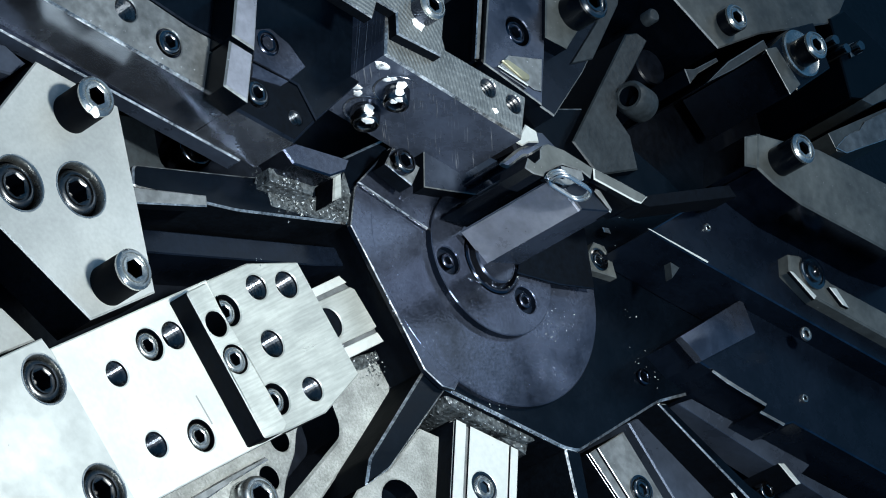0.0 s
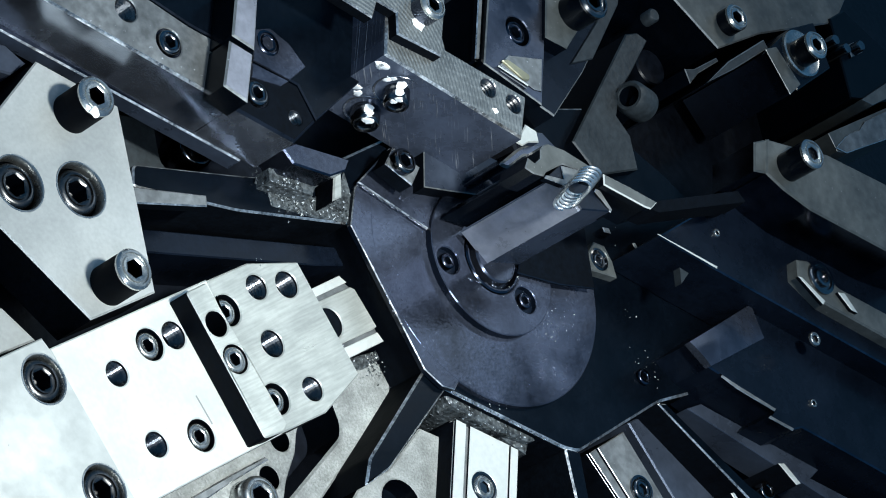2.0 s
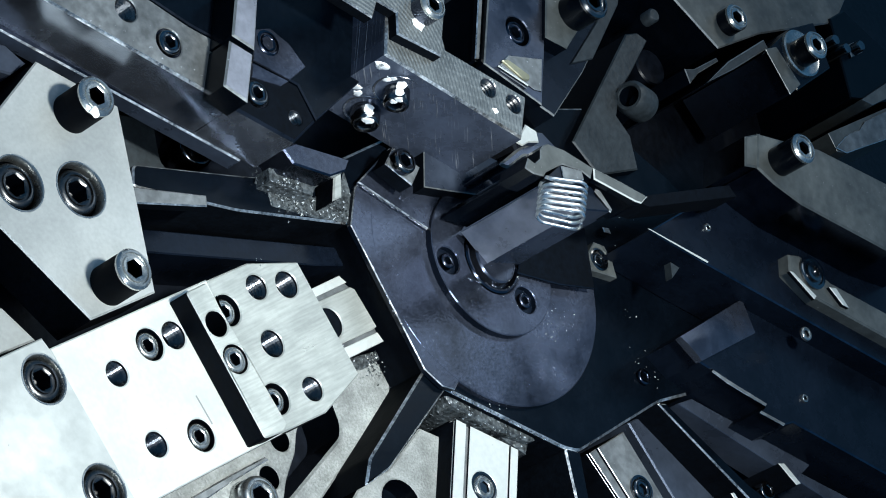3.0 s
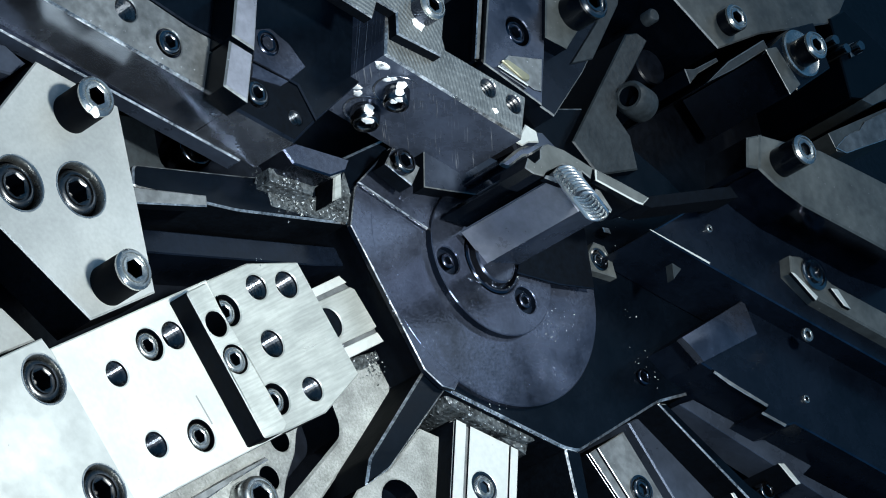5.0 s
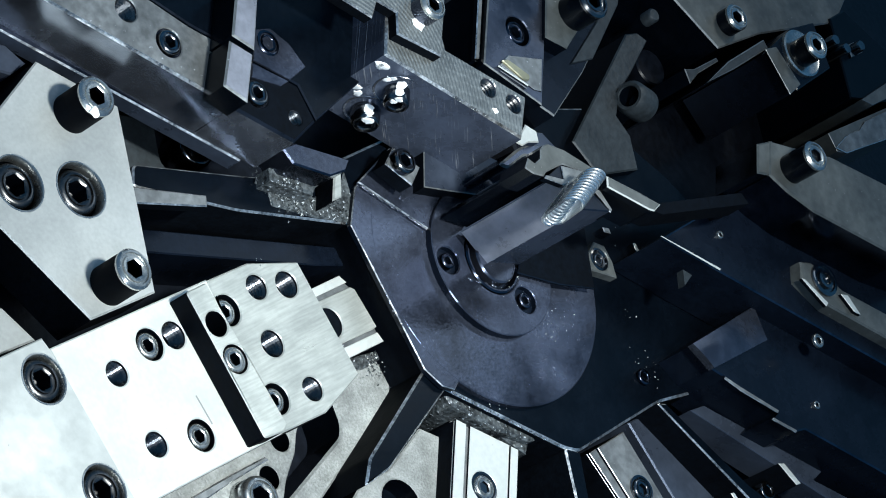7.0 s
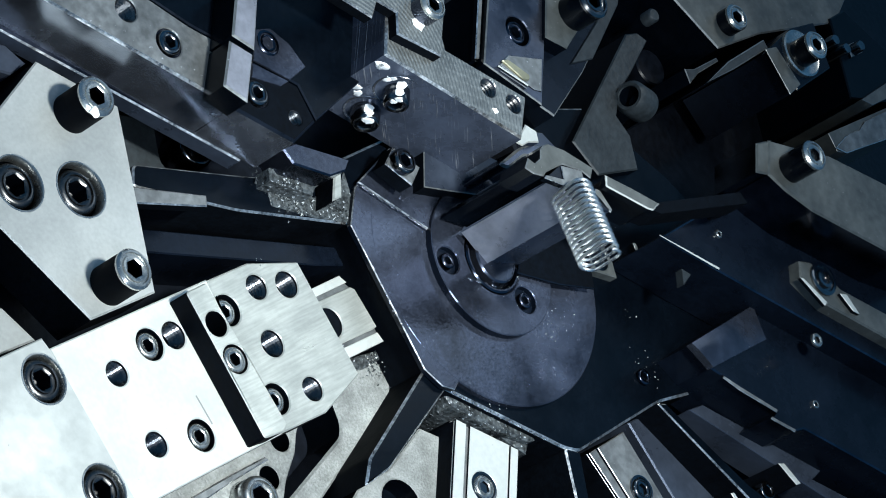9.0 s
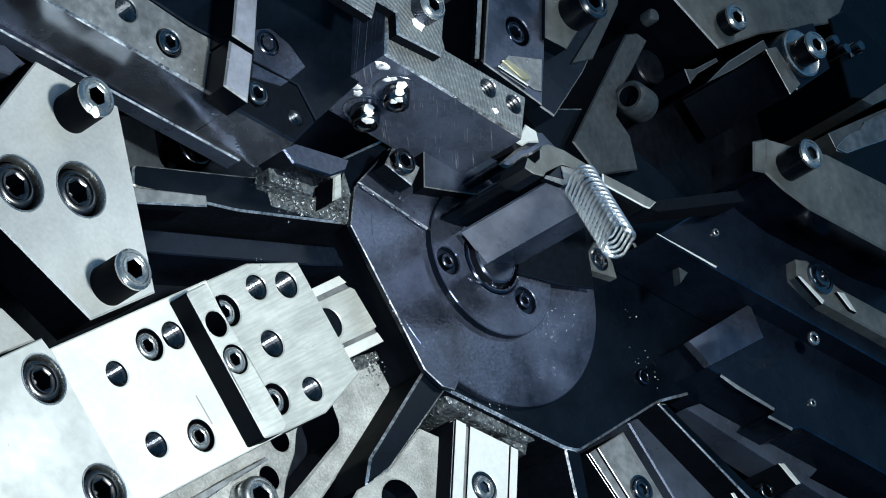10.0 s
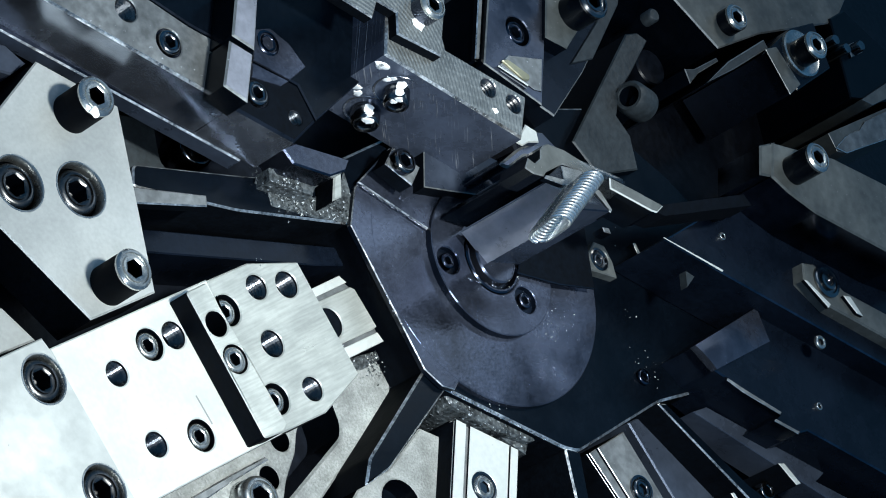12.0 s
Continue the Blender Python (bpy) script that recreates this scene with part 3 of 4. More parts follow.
lug2 = thing("screw_lug", *(51.4, -16.4), -0.5, "small leaf-shaped steel lug with a ringed screw", "lug")
part("lug", plate([(52.6, -10.0), (56.4, -12.8), (56.0, -19.0), (54.1, -24.0), (43.6, -17.4), (46.2, -12.6)], -0.5, 3, [(*(50.7, -15.9), 4.0, 3)], edge=0.4), TOOLGREY, lug2)
part("ring", lathe([(4.0, 0), (4.0, 1.0), (3.4, 1.2), (3.0, 0.4), (2.0, 0.3)], (*(50.7, -15.9), 1.8), k=32), DARKSCREW, lug2, smooth=True)
screw(lug2, *(50.7, -15.9), 1.0, 4.4, 1.6, DARKSCREW)
shim = thing("steel_shim", *(44.5, -6.1), -0.5, "small bright triangular steel shim", "shim")
part("shim", plate([(40.5, -5.2), (47.3, -4.5), (47.0, -8.2)], -0.5, 2, edge=0.2), MILLED, shim)
shim = thing("steel_shim", *(62.6, -8.0), -0.5, "small bright chipped steel shim", "shim")
part("shim", plate([(61.7, -7.1), (64.4, -8.4), (64.0, -10.4), (61.2, -8.8)], -0.5, 2, edge=0.2), GREY, shim)
shim = thing("steel_shim", *(72.3, -19.0), -0.5, "narrow bright bent steel shim", "shim")
part("shim", plate([(71.7, -16.5), (73.0, -16.7), (72.9, -21.4), (71.1, -21.4)], -0.5, 2, edge=0.1), MILLED, shim)
cap = thing("retainer_plate", *(-20.4, 31.2), 1.5, "blackened retainer plate over the hub disc", "machine plate")
part("plate", plate([(-36.9, 40.6), (-15.6, 46.0), (-2.2, 36.2), (14.9, 19.8), (-11.6, 10.4), (-20.7, 20.8)], 1.5, 2.6, edge=0.4), OILY, cap, worn=RUBBED)

# ---- wire post ----
post = thing("wire_post", *(15.7, 0.6), 5, "dark polished steel wire guide post", "wire guide")
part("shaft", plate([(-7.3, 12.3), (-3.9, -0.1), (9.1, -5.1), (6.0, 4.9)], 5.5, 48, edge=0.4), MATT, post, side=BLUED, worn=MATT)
# thin skin lightens the side of the post that light falls on
part("ground_face", plate([(-8.4, 12.1), (-6.7, 12.3), (-3.3, -0.1), (-5.0, -0.2)], 5.6, 47.5, edge=0.1), FACET, post, "post face lightened where light falls on it")
part("side_cheek", plate([(-13.6, 18.8), (-4.6, 12.8), (0.1, 14.6), (-7.7, 20.2)], 5.5, 44, edge=0.5), NEARBLACK, post, worn=BLUED)
# rod sides coloured paler to look lit
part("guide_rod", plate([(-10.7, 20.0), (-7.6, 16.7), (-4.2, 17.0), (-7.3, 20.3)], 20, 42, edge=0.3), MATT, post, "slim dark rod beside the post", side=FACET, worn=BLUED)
part("base", plate([(5.8, -7.4), (9.9, -4.3), (37.7, -2.7), (48.0, -4.0), (36.6, -23.6), (21.7, -16.9)], 5.5, 6.2, edge=0.3), DEADBLACK, post, worn=MATT)
part("tip", plate([(-12.4, 21.9), (-10.4, 22.6), (-7.8, 22.4), (-2.0, 18.3), (6.3, 9.5), (2.7, 6.9), (0.5, 10.2), (-6.4, 14.7), (-9.8, 14.8), (-15.1, 14.8), (-17.4, 14.0), (-21.2, 16.1), (-23.5, 18.8), (-19.8, 21.2), (-18.0, 18.7), (-14.6, 19.4)], 40, 52, edge=0.35), TOOLGREY, post, worn=GREY, side=NEARBLACK)

# raised dark inlay paints the shade of a notch in the tip
part("slot", plate([(-16.2, 13.4), (-7.7, 14.8), (-9.2, 10.6)], 51.2, 52.1, edge=0.03), MATT, post, "dark triangular inlay drawn as a shaded notch")
part("wire_shoe", plate([(-8.2, 14.6), (-0.3, 10.2), (-1.4, 7.5), (-8.8, 7.9), (-12.0, 8.9), (-18.4, 13.4), (-16.9, 14.0), (-10.2, 10.5)], 50.5, 52.6, edge=0.2), GREY, post, "ground wire shoe", side=NEARBLACK)

part("wire_finger", plate([(7.7, 3.6), (9.1, 2.5), (9.9, -4.5), (8.3, -5.2), (5.1, 2.4)], 42, 48, edge=0.2), GREY, post, "narrow ground wire finger")

# ---- bottom slides ----
low = thing("tool_slide", *(-38.5, -60.6), floor_z, "bright linear rail of the lower tool slide", "tool slide")
part("rail", plate([(-40.1, -38.1), (-21.1, -56.0), (-47.9, -84.2), (-74.0, -73.6)], floor_z - 8, -7, edge=0.3), GREY, low, worn=STEEL)
part("rail_land", plate([(-40.1, -38.1), (-37.1, -41.0), (-69.8, -75.3), (-74.0, -73.6)], -7, -6, edge=0.2), STEEL, low)
part("rail_land", plate([(-35.8, -42.1), (-23.9, -53.3), (-51.6, -82.7), (-68.2, -76.0)], -7, -6, [(*(-43.9, -60.5), 5.2, 0.6)], edge=0.2), STEEL, low)
part("rail_land", plate([(-23.4, -53.9), (-21.1, -56.0), (-47.9, -84.2), (-50.9, -82.9)], -7, -6, edge=0.2), STEEL, low)
part("counterbore", lathe([(5.2, 0), (5.2, 0.6), (4.5, 0.5), (4.4, 0.2), (1, 0.2)], (*(-43.9, -60.5), -6.75), k=36), DARKSCREW, low, smooth=True)
screw(low, *(-43.9, -60.5), -9.4, 8.0, 3.6)
part("bed_pad", plate(rounded([(-48.0, -34.9), (-40.6, -41.4), (-69.9, -74.2), (-117.6, -54.9), (-83.5, -40.8), (-69.2, -41.3)], 1.0), floor_z - 8, -14, [(*(-71.9, -52.3), 8.0, 8)], edge=0.5), CAST, low, side=NEARBLACK)
part("bed_rail", plate([(-37.8, -37.1), (-36.1, -38.7), (-69.9, -74.9), (-73.0, -73.7)], floor_z - 8, -10, edge=0.4), GREY, low)
part("chip_ledge", plate([(-39.7, -31.1), (-36.1, -32.0), (-13.5, -54.4), (-18.7, -58.5)], floor_z - 8, -6, edge=0.5), CRUST, low, "ledge crusted with oily swarf")
part("swarf_crust", plate(rounded([(-42.5, -28.7), (-33.8, -34.5), (-21.7, -45.9), (-11.1, -56.5), (-17.5, -55.7), (-29.0, -47.0), (-42.2, -33.4)], 1.0), floor_z - 8, -3, edge=0.8), CRUST, low, "dark crust of oily swarf under the hub edge")
low2 = thing("tool_slide", *(26.7, -79.5), floor_z, "worn linear rail of the lower tool slide", "tool slide")
part("rail", plate([(8.7, -68.5), (30.5, -68.4), (33.8, -115.0), (13.5, -106.8)], floor_z - 8, -7, edge=0.3), GREY, low2)
part("rail_land", plate([(8.7, -68.5), (12.4, -68.4), (16.5, -108.1), (13.5, -106.8)], -7, -6, edge=0.2), GREY, low2)
part("rail_land", plate([(13.7, -68.5), (28.0, -68.5), (30.2, -113.6), (17.5, -108.5)], -7, -6, edge=0.2), GREY, low2)
part("counterbore", lathe([(5.0, 0), (5.0, 0.7), (4.4, 0.6), (4.3, 0.2), (1, 0.2)], (*(22.5, -87.3), -6.05), k=36), DARKSCREW, low2, smooth=True)
screw(low2, *(22.5, -87.3), -8.4, 8.0, 3.6, DARKSCREW)
part("bed_pad", plate([(41.3, -67.1), (59.0, -68.1), (77.0, -112.9), (44.2, -112.7)], floor_z - 8, -12, edge=0.5), BLUED, low2)

# two bars added to draw bright highlights along edges
part("gib", plate([(83.6, -103.9), (86.4, -104.9), (89.2, -113.7), (86.6, -113.2)], floor_z - 8, 2, edge=0.2), STEEL, low2, "bright bar drawn for an edge highlight")
part("gib", plate([(55.7, -103.6), (57.4, -104.0), (59.5, -117.1), (56.3, -116.7)], floor_z - 8, 0, edge=0.2), STEEL, low2, "bright bar drawn for an edge highlight")
screw(low2, *(82.1, -110.4), -12, 7.0, 6.0, DARKSCREW)

# ---- right, moving slide ----
mover = thing("bending_slide", *(137.0, -45.7), 0, "dark steel bending slide with a clamp arm and screws", "tool slide")
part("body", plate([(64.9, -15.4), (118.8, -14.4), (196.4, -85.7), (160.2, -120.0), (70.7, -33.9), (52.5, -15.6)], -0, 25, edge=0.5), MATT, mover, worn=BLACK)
# bright line along the body's edge, added as a thin strip
part("wear_strip", plate([(51.5, -14.8), (52.2, -14.9), (72.0, -33.7), (71.0, -34.0)], 25, 25.5, edge=0.15), STEEL, mover, "thin bright line along the edge of the slide")
part("bending_tool", plate([(6.6, 9.5), (15.6, 1.7), (24.0, -6.2), (19.4, -7.2), (17.3, -5.9), (4.1, 6.3)], 49.5, 52, edge=0.4), TOOLGREY, mover, worn=STEEL, side=NEARBLACK)
part("tool_riser", plate([(10.1, 8.7), (26.8, -6.8), (21.0, -6.2), (7.7, 6.1)], 36, 49.5, edge=0.1), NEARBLACK, mover)
# unseen support added for the tool, coloured to vanish in the dark
part("tool_beam", plate([(23.6, -6.3), (29.4, -5.7), (70.7, -15.1), (71.5, -19.5), (27.6, -9.2)], 38, 48, edge=0.1), DEADBLACK, mover)
part("beam_post", plate([(79.3, -14.1), (84.6, -15.3), (85.3, -19.2), (79.8, -18.1)], 25, 38, edge=0.1), DEADBLACK, mover)
part("shim", plate([(54.1, -27.8), (56.9, -30.8), (50.7, -32.6)], 22, 25, edge=0.1), DIM, mover)
part("clamp_arm", plate([(103.7, -4.5), (114.5, -10.4), (131.0, -18.9), (163.7, -45.7), (153.9, -71.1), (139.4, -61.5), (106.4, -32.2), (98.3, -22.0), (94.1, -14.5)], 25, 45, edge=0.6), TOOLGREY, mover, side=BLACK)
part("arm_end", plate([(97.6, -3.5), (106.2, -5.0), (96.3, -15.2), (89.5, -12.0)], 25, 44.5, edge=0.6), TOOLGREY, mover, "chamfered end of the arm", side=BLACK)
tall_screw(mover, *(106.2, -16.2), 45, 10.5, 12.0, NEARBLACK)
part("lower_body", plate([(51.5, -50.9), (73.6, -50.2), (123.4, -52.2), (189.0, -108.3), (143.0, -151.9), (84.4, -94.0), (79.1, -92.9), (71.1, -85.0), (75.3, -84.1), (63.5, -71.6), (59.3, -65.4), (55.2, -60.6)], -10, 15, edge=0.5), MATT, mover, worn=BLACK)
# lower edge lines, added as thin strips as well
part("wear_strip", plate([(59.0, -65.1), (64.1, -71.1), (75.9, -84.0), (74.5, -84.4), (62.3, -71.5), (57.9, -65.5)], 15, 15.4, edge=0.1), GREY, mover)
part("wear_strip", plate([(71.4, -84.9), (79.4, -92.7), (78.0, -93.1), (70.0, -85.2)], 15, 15.4, edge=0.1), GREY, mover)
part("second_bar", plate([(107.2, -44.6), (112.3, -46.8), (120.6, -59.9), (168.8, -104.1), (161.1, -111.3), (108.9, -62.0), (103.0, -49.7)], 25, 30, edge=0.6), TOOLGREY, mover)
screw(mover, *(80.3, -23.8), 25, 2.8, 1.0, ZINC, name="grub_screw")
screw(mover, 99.9, -70.5, 25, 5.0, 1.2, ZINC, name="grub_screw")
screw(mover, *(95.6, -89.2), 15, 3.0, 1.0, ZINC, name="grub_screw")
# domed pad added so the slide's end shows a bright reflection
part("stop_block", domed_pad([(49.3, -50.4), (89.2, -50.1), (86.7, -62.0), (53.1, -60.7)], 15, 17.2, 1.8), POLISHED, mover, "polished domed pad added for the lit patch on the slide", True)
part("cover_strip", plate([(54.0, -69.5), (61.8, -70.6), (101.9, -110.4), (95.2, -111.4), (152.6, -166.2), (136.7, -165.3)], -12, 0, edge=0.3), BLUED, mover, "dim guide strip")
part("clip", plate([(100.9, -49.6), (102.4, -50.4), (107.6, -61.3), (105.6, -61.9)], 30, 31.5, edge=0.2), STEEL, mover, "bright spring clip")
part("clip", plate([(116.5, -60.9), (119.7, -62.4), (120.8, -70.4), (118.4, -68.4)], 30, 31.5, edge=0.2), STEEL, mover, "bright spring clip")
part("clamp_nut", lathe([(6.0, 0), (6.0, 0.8), (5.6, 1.1), (4.7, 1.1), (4.4, 0.5), (3.5, 0.5), (3.3, 1.6), (2.2, 1.7), (2.0, 0.7), (0.8, 0.6)], (*(113.3, -54.0), 30), k=36), DARKSCREW, mover, smooth=True)

# ---- upper right machinery ----
top = thing("tool_slide", *(70.5, 59.2), 0, "dark oily linear rail of the upper tool slide", "tool slide")
part("bed", plate([(23.9, 59.3), (46.8, 31.5), (71.8, 40.5), (108.4, 57.8), (115.5, 62.4), (45.3, 81.2)], floor_z - 8, 18, edge=0.5), MATT, top, worn=GREY, side=NEARBLACK)
part("rail", plate([(22.5, 56.1), (38.6, 36.2), (53.7, 51.8), (71.6, 72.1), (45.2, 79.2)], 18, 22, [(46.3, 61.2, 5.2, 3.5)], edge=0.4), POLISHED, top, worn=GREY, side=NEARBLACK)
part("rail_land", plate([(22.1, 58.8), (24.2, 58.3), (45.3, 80.2), (43.1, 80.7)], 18, 20, edge=0.3), GREY, top, "narrow ground land of the rail")
screw(top, 46.3, 61.2, 18.6, 8.6, 2.6, BLACK)
# thin lighter plate paints the lit patch on the rail
part("window", plate([(28.9, 53.5), (35.0, 55.3), (49.8, 49.6), (41.2, 40.2), (38.5, 41.6)], 22, 22.4, edge=0.15), GREY, top, "lit grey patch at the corner of the rail")
part("insert", plate(rounded([(29.8, 54.8), (33.0, 54.1), (39.1, 46.4), (37.4, 44.8), (34.9, 46.1)], 1.2), 22.4, 23.2, edge=0.3), BRASS, top, "dull brass wear insert")
part("insert_lip", plate([(26.7, 53.4), (27.5, 53.6), (36.2, 43.9), (35.5, 43.5)], 22.4, 23.0, edge=0.1), STEEL, top, "thin bright lip")
part("insert_lip", plate([(26.8, 51.7), (27.2, 51.8), (35.0, 43.2), (34.4, 42.9)], 22.4, 22.8, edge=0.1), GREY, top, "thin bright lip")
part("keeper", plate([(55.1, 55.5), (62.4, 49.2), (75.8, 54.3), (96.1, 64.6), (69.5, 71.7)], 18, 24, edge=0.4), TOOLGREY, top, side=NEARBLACK)
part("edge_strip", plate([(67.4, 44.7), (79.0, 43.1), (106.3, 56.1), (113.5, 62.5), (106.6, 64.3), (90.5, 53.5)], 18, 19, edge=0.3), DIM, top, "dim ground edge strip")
tall_screw(top, 73.7, 58.9, 24, 12.5, 11.0, NEARBLACK, DARKSCREW)
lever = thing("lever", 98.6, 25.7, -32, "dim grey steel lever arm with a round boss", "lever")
part("arm", plate([(67.4, 22.5), (123.1, 47.4), (129.3, 46.1), (132.3, 42.2), (115.2, 34.7), (104.4, 30.8), (95.7, 23.6), (97.0, 15.6), (91.7, 4.3), (70.9, 8.6)], -32, 4, edge=0.5), DIM, lever, worn=DIM, side=NEARBLACK)
# boss hole lined near-black, its shade put into the colour
part("boss", lathe([(6.0, -11), (6.0, -1.8), (4.8, 0), (3.9, 0), (3.6, -0.5), (3.6, -8.0), (1, -9.0)], (101.3, 27.7, 8), (-0.80, 0.42, 0.30), k=40, dark_from=5), DIM, lever, smooth=True, side=NEARBLACK)
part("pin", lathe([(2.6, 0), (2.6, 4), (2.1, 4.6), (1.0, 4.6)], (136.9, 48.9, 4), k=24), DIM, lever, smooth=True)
pivot = thing("pivot_pin", 159.4, 35.2, -32, "dim round pivot pin in the shadow behind the lever", "pin")
part("pin", lathe([(7.0, 0), (7.0, 22), (6.4, 22.6), (3.0, 22.6)], (145.4, 34.5, -32), k=36), DARKCAST, pivot, smooth=True)
clamp = thing("clamp_block", *(192.7, 11.3), 0, "dark clamp block held by a tall socket screw", "clamp")
part("block", plate([(167.0, 19.5), (172.8, 20.2), (174.5, 2.8), (199.7, 4.5), (204.3, 21.6), (189.8, 23.3)], -24, 20, edge=0.5), MATT, clamp, side=MATT)
part("step", plate([(168.7, 20.7), (175.3, 19.7), (177.3, 4.2), (168.6, 2.7)], 20, 20.4, edge=0.15), TOOLGREY, clamp, worn=GREY)
part("washer", lathe([(9.0, 0), (9.0, 1.4), (8.4, 1.8), (7.6, 1.5), (4, 1.5)], (186.0, 13.7, 20), k=40), ZINC, clamp, "oiled steel washer", True)
tall_screw(clamp, 184.6, 13.6, 21.5, 10.5, 8.5, NEARBLACK)


back = thing("rear_bracket", *(193.6, 38.9), -20, "dim grey steel bracket plate with a socket screw", "bracket")
part("plate", plate([(157.0, 62.0), (149.4, 51.7), (158.9, 28.7), (185.9, 27.0), (232.9, 18.6), (265.1, 33.6)], -32, 10, edge=0.5), TOOLGREY, back, worn=GREY, side=NEARBLACK)
tall_screw(back, *(170.3, 35.4), 10, 10.0, 6.0, NEARBLACK)
blade = thing("forming_blade", *(175.0, 23.5), -20, "narrow grey forming blade with a hooked tip", "forming tool")
part("blade", plate([(131.4, 19.4), (149.0, 22.7), (174.3, 24.1), (174.2, 20.7), (149.6, 19.4)], -32, 18, edge=0.4), DIM, blade, worn=GREY, side=NEARBLACK)
part("hook", plate([(129.3, 27.2), (128.0, 21.8), (135.1, 23.8), (149.4, 24.5), (149.2, 25.9), (134.6, 25.7)], -32, 14, edge=0.3), DIM, blade, worn=GREY, side=NEARBLACK)
for pts, z in (([(217.0, -10.6), (221.4, -14.2), (261.7, -15.2), (269.4, -7.8)], 14), ([(193.3, -15.4), (192.7, -22.6), (197.7, -25.0), (254.0, -28.8), (264.4, -18.8)], 10)):
    side = thing("rear_tool_bar", *pts[0], -20, "dim grey steel tool bar in the rear", "tool bar", "rear tool bars")
    part("bar", plate(pts, -32, z, edge=0.15), TOOLGREY, side, worn=GREY)
part("face_strip", plate([(192.4, -21.3), (201.5, -19.3), (207.4, -19.2), (211.5, -19.8), (216.7, -17.9), (246.3, -18.5), (235.9, -28.6), (196.8, -24.8)], 10, 10.5, edge=0.2), GREY, side, "lighter ground face with a notch")
for q in ((218.1, 12.8), (221.9, 8.2), (231.0, 6.8)):
    stud = thing("adjusting_screw", q[0], q[1], -32, "small dim adjusting screw", "screw", "adjusting screws")
    part("shank", lathe([(2.2, 0), (2.2, 47), (1.8, 48), (1, 48)], (q[0], q[1], -32), k=20), DARKSCREW, stud, smooth=True)

rest = thing("rear_stop_block", *(231.9, 7.1), -32, "dim grey steel stop block beside the adjusting screws", "machine block")
part("block", plate([(229.1, 9.3), (236.5, 9.1), (236.1, 4.5), (227.9, 4.7)], -32, 12, edge=0.4), GREY, rest, worn=GREY)
part("wall", plate([(229.0, 20.9), (239.6, 21.3), (259.1, -11.5), (249.6, -20.6), (215.6, -8.3)], -32, 11, edge=0.5), NEARBLACK, rest)
rng = random.Random(5)
bm = bmesh.new()
for (cx, cy, z), spread, count in (((*(71.5, -8.7), -0.5), 10, 4), ((48.7, -54.9, -0.5), 7, 22), ((53.8, -36.7, -0.5), 5, 6), ((*(-51.0, -8.6), -14), 5, 40),
                                   ((*(0.3, -8.6), 5.5), 8, 25), ((*(15.0, -26.9), 3), 11, 30), ((*(-28.7, -43.1), -0.5), 9, 30), ((*(-97.3, 29.2), 4), 3, 14), ((*(-94.5, 3.1), 4), 5, 30)):
    for _ in range(count):
        p = Vector((cx + rng.gauss(0, spread * 0.5), cy + rng.gauss(0, spread * 0.5), z))
        r = rng.uniform(0.12, 0.42)
        vs = [bm.verts.new(p + Vector((rng.uniform(-r, r), rng.uniform(-r, r), rng.uniform(0.0, 1.2 * r)))) for _ in range(4)]
        for tri in ((0, 1, 2), (0, 2, 3), (0, 3, 1), (1, 3, 2)):
            bm.faces.new([vs[i] for i in tri])
crumbs = bmesh.new()
for (cx, cy, z), spread, count in (((-65.0, 45.1, -0.3), 5, 130), ((-72.4, 54.4, -0.3), 4, 60), ((-66.7, 49.2, 5.8), 3.5, 60), ((-49.0, 34.5, -0.3), 3.5, 60), ((-54.2, -12.4, -14.2), 3.5, 50)):
    for _ in range(count):
        p = Vector((cx + rng.gauss(0, spread * 0.6), cy + rng.gauss(0, spread * 0.6), z))
        r = rng.uniform(0.25, 0.8)
        vs = [crumbs.verts.new(p + Vector((rng.uniform(-r, r), rng.uniform(-r, r), rng.uniform(-0.3 * r, 1.2 * r)))) for _ in range(4)]
        for tri in ((0, 1, 2), (0, 2, 3), (0, 3, 1), (1, 3, 2)):
            crumbs.faces.new([vs[i] for i in tri])
chips = thing("swarf_chips", 0, 0, 0, "scattered bright specks of oily metal swarf", "swarf", kind="stuff")
part("chips", bm, STEEL, chips)
part("crumbs", crumbs, CRUST, chips, "oily dark crumbs of swarf")



# ---- oil beads ----
def bead(bm, p, r, flat=0.45, k=8):
    """A low round drop lying on a face."""
    rows = [[bm.verts.new(p + Vector((r * math.cos(e) * math.cos(2 * math.pi * i / k), r * math.cos(e) * math.sin(2 * math.pi * i / k), flat * r * math.sin(e)))) for i in range(k)] for e in (0.0, 0.55, 1.05)]
    for low_row, high_row in zip(rows, rows[1:]):
        for i in range(k):
            bm.faces.new((low_row[i - 1], low_row[i], high_row[i], high_row[i - 1]))
    bm.faces.new(rows[-1])


bm = bmesh.new()
for a, b, z, count, size in (((-36.6, 38.9), (-13.3, 11.4), 2.62, 120, 0.30), ((-50.7, -1.4), (-46.8, 24.9), 1.42, 24, 0.3), ((4.4, -2.1), (16.4, -10.7), 4.25, 22, 0.55),
                             ((-44.1, -28.6), (-9.5, -61.4), -0.5, 60, 0.35), ((-14.6, -2.0), (-4.1, -8.2), 4.2, 14, 0.5)):
    a, b = Vector(a), Vector(b)
    for _ in range(count):
        q = a.lerp(b, rng.random()) + Vector((rng.gauss(0, 0.2), rng.gauss(0, 0.2)))
        bead(bm, Vector((q.x, q.y, z)), size * rng.uniform(0.45, 1.15))
film = bmesh.new()
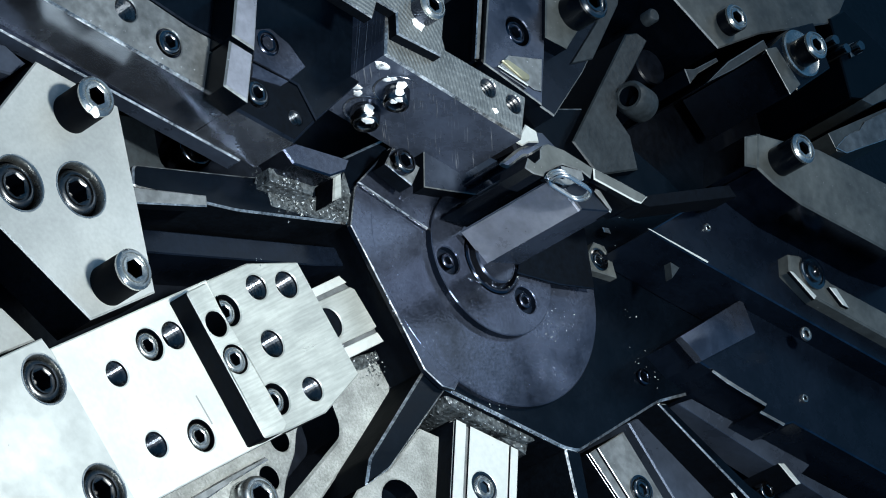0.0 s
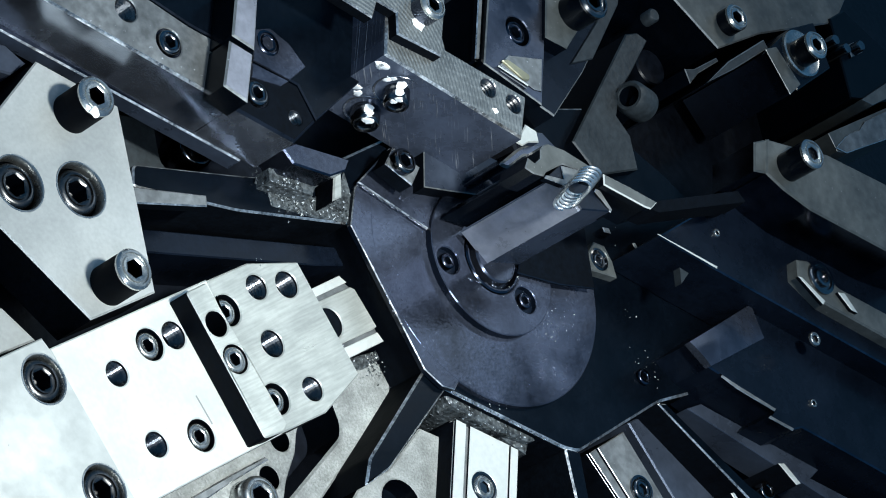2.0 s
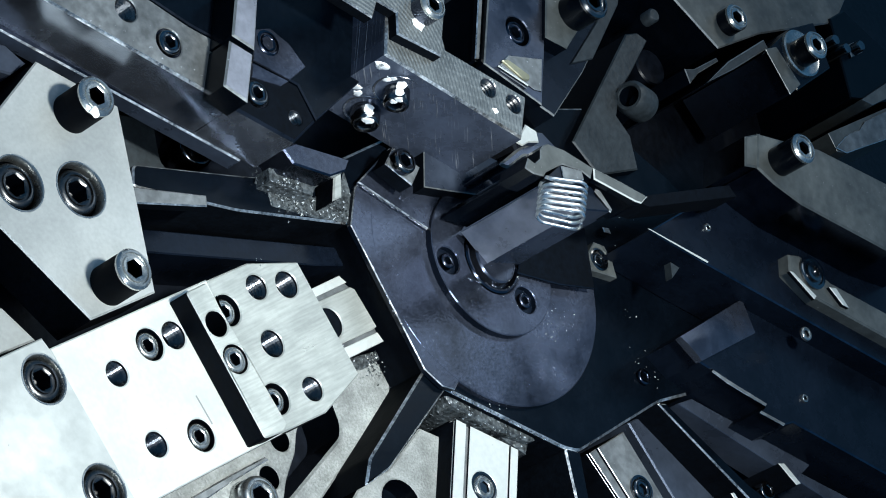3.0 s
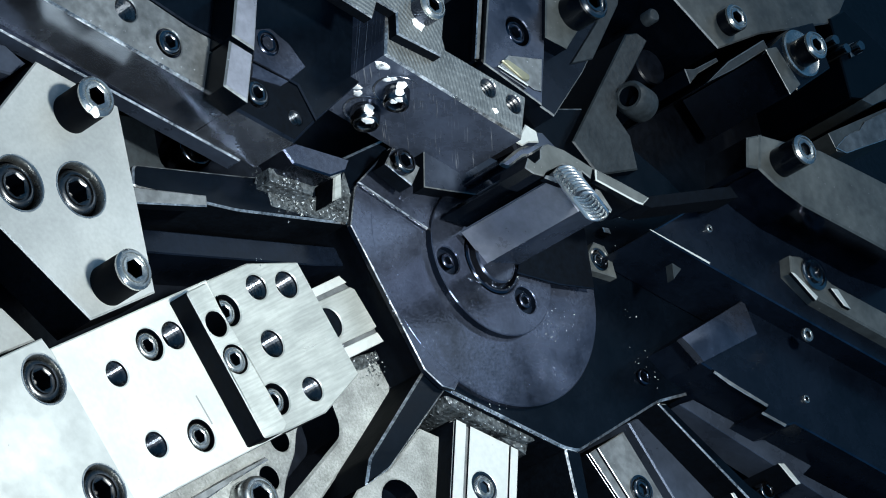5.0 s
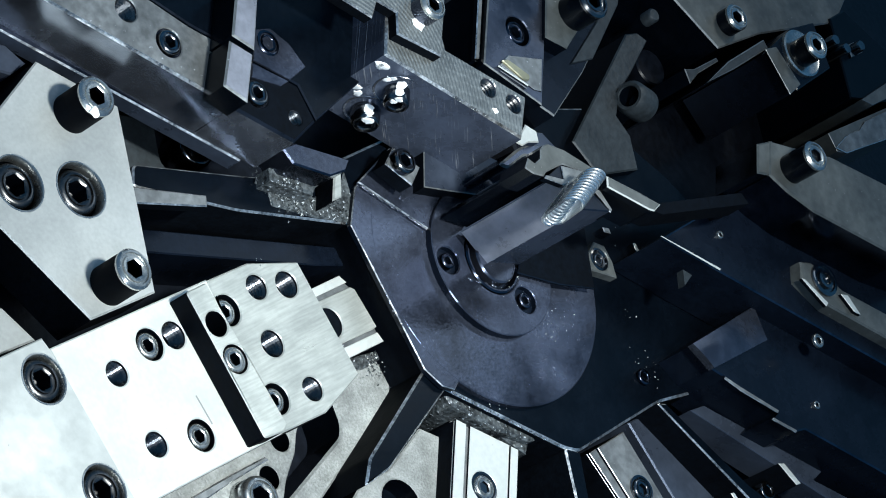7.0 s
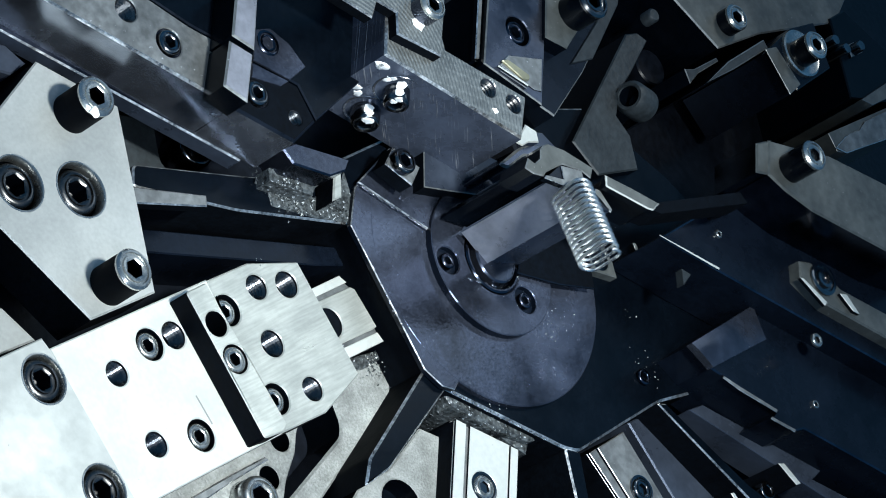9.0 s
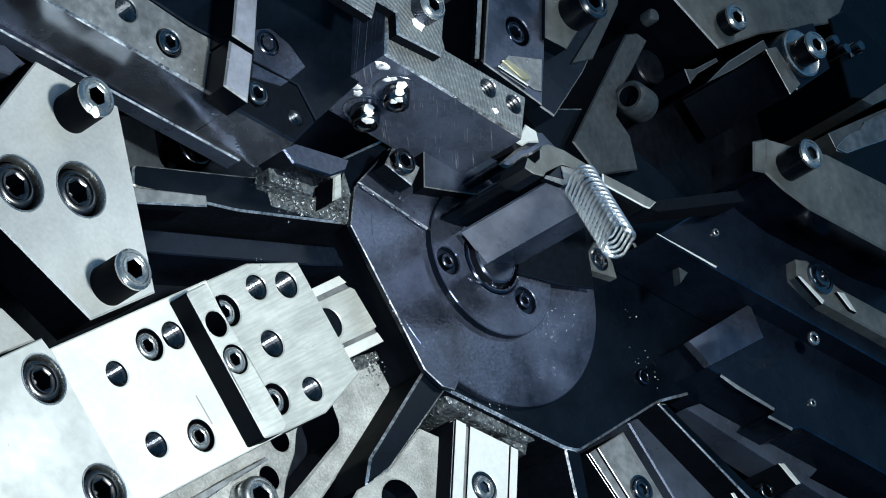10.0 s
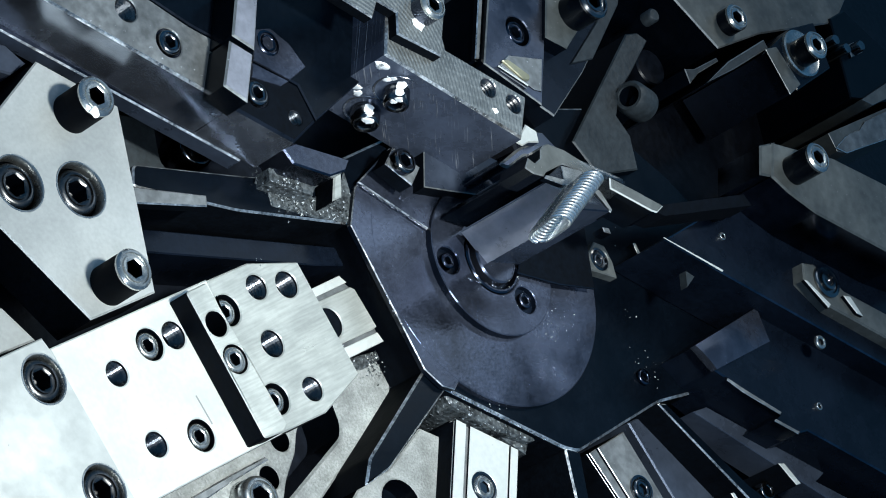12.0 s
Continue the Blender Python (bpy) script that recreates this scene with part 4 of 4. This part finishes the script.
for (cx, cy), z, spread, count, size in (((1.0, -35.6), 1.5, 17, 700, 0.34), ((18.3, -25.3), 1.5, 8, 160, 0.32), ((-19.0, -12.6), 4.2, 4, 60, 0.4), ((-20.0, 29.7), 2.6, 6, 25, 0.4), ((-48.1, 1.6), 1.42, 6, 30, 0.35)):
    for _ in range(count):
        q = Vector((cx + rng.gauss(0, spread * 0.6), cy + rng.gauss(0, spread * 0.6)))
        if z > 4 and q.length > 25 or z < 4.1 and (q.length > 47.5 or q.length < 26.5):
            continue
        bead(film, Vector((q.x, q.y, z)), size * rng.uniform(0.4, 1.2))
beads = thing("oil_beads", 0, 0, 0, "small glossy beads of oil on the hub disc", "oil", kind="stuff")
part("beads", bm, GLOSSY, beads, smooth=True)
part("fine_beads", film, OILY, beads, smooth=True)

# ---- the spring ----
CYCLE, FIRST = 0.4205, 0.23          # seconds: one stroke of the bending slide; its first stroke
FEED, WIDTH, WIRE_R = 7.9, 6.6, 0.52
STEP = Vector((-0.035, 0.85, 1.60))      # from one turn to the next: along the straights, across, along the axis
BEND = Vector((*(-9.3, 6.1), 54.0))     # the bend's axis, which points along the lower slide
ACROSS = Vector((1, -1, 0)).normalized()
AXIS = Vector((-0.729, -0.685, 0.111)).normalized()
UP = (Vector((0, 0, 1)) - AXIS * AXIS.z).normalized()
BESIDE = AXIS.cross(UP)
START = 2.4                          # turns wound before the clip


def tube(path, r, k=8):
    bm = bmesh.new()
    rings = []
    for i, p in enumerate(path):
        d = (path[min(i + 1, len(path) - 1)] - path[max(i - 1, 0)]).normalized()
        m = d.to_track_quat("Z", "Y").to_matrix()
        rings.append([bm.verts.new(p + m @ Vector((r * math.cos(2 * math.pi * j / k), r * math.sin(2 * math.pi * j / k), 0))) for j in range(k)])
    for a, b in zip(rings, rings[1:]):
        for j in range(k):
            bm.faces.new((a[j - 1], a[j], b[j], b[j - 1]))
    bm.faces.new(rings[0])
    bm.faces.new(rings[-1])
    return bm


def turn_path(samples=40):
    """One turn of the flat coil: two straights and two half rounds, climbing by one pitch along the leaning axis."""
    w = WIDTH / 2
    total = 2 * FEED + 2 * math.pi * w
    path = []
    for i in range(samples + 1):
        s = i / samples * total
        if s < FEED:
            u, v = s - FEED / 2, w
        elif s < FEED + math.pi * w:
            a = (s - FEED) / w
            u, v = FEED / 2 + w * math.sin(a), w * math.cos(a)
        elif s < 2 * FEED + math.pi * w:
            u, v = FEED / 2 - (s - FEED - math.pi * w), -w
        else:
            a = (s - 2 * FEED - math.pi * w) / w
            u, v = -FEED / 2 - w * math.sin(a), -w * math.cos(a)
        path.append(Vector((u, v, 0)) - STEP * (i / samples))
    return path


TURNS = 18
spring = thing("coil_spring", 0, 0, 0, "bright flat-sided wire coil spring growing at the wire guide", "spring")
turn_mesh = None
turns = []
for k in range(TURNS):
    if turn_mesh is None:
        ob = part("turn", tube(turn_path(), WIRE_R), WIRE, spring, smooth=True)
        turn_mesh = ob.data
    else:
        ob = new("turn", turn_mesh)
        ob.parent = spring
    turns.append(ob)


start = turn_path()[0]
part("wire_tail", tube([start, start + Vector((-1.6, -0.3, 0.2)), start + Vector((-2.6, -1.2, 0.4)), start + Vector((-2.9, -2.6, 0.5)), start + Vector((-2.4, -3.9, 0.6))], WIRE_R), WIRE, turns[0], "bent-in end of the wire", True)


def ease(x):
    x = min(max(x, 0.0), 1.0)
    return x * x * (3 - 2 * x)


def between(s, rows):
    """The value at s of a line through rows of (s, value)."""
    for (a, p), (b, q) in zip(rows, rows[1:]):
        if s <= b:
            return p + (q - p) * min(max((s - a) / (b - a), 0.0), 1.0)
    return rows[-1][1]


DRAWN = ((-0.26, 0.0), (-0.20, 0.33), (-0.165, 0.55), (-0.14, 0.79), (-0.10, 0.99), (-0.09, 1.0), (0.06, 1.0), (0.10, 0.83), (0.21, 0.61), (0.24, 0.54), (0.34, 0.12), (0.38, 0.0))
SLOW = ((0.18, 0.0), (0.28, 0.21), (0.33, 0.34), (0.38, 0.41), (0.52, 0.53), (0.565, 0.60), (0.62, 0.71), (0.75, 0.96), (0.82, 1.0))
QUICK = ((0.17, 0.0), (0.27, 0.21), (0.33, 0.36), (0.42, 0.44), (0.50, 0.56), (0.57, 0.70), (0.62, 0.96), (0.66, 1.0))


def stroke(t):
    """How far the bending slide is drawn back, from 0 to 1."""
    s = (t - FIRST) / CYCLE
    return between(s - math.floor(s + 0.5), DRAWN)


def coil_state(t):
    """Turn in degrees, turns made so far, and the centre of the newest turn."""
    s = (t - FIRST) / CYCLE
    n = math.floor(s + 0.17)
    s -= n
    bent = between(s, SLOW if n % 2 == 0 else QUICK)      # every other bend is quicker
    fed = ease((s + 0.19) / 0.15)
    q = UP * (FEED * (fed - 0.5))
    q = Matrix.Rotation(radians(180 * bent), 3, AXIS) @ q
    return 180 * (n + bent) + 2.0, START + 0.5 * (n + bent), BEND + q


def turn_pose(k, t):
    """Turn k of the coil at t; a turn not yet formed is stock inside the guide block."""
    angle, made, centre = coil_state(t)
    f = round(t * FPS)
    joined = (k + 1) <= START + 0.5 * ((f - f % 3 + 2) / FPS - FIRST) / CYCLE + 0.6
    basis = Matrix((UP, BESIDE, AXIS)).transposed()
    if not joined:
        return Matrix.Translation(Vector((*(-17.5, 53.4), 19.0)) * MM) @ basis.to_4x4()
    turn = Matrix.Rotation(radians(angle % 360), 3, AXIS) @ basis
    return Matrix.Translation((centre + turn @ (STEP * (made - k))) * MM) @ turn.to_4x4()


def motions():
    """The bending slide strokes to and fro; the coil is fed, bent and grows turn by turn."""
    times = [f / FPS for f in range(0, 12 * FPS + 1)]
    home = mover.location.copy()
    walk(mover, [(t, Matrix.Translation(home + ACROSS * (6.9 * MM * stroke(t)))) for t in times])
    for k, ob in enumerate(turns):
        walk(ob, [(t, turn_pose(k, t)) for t in times])


motions()
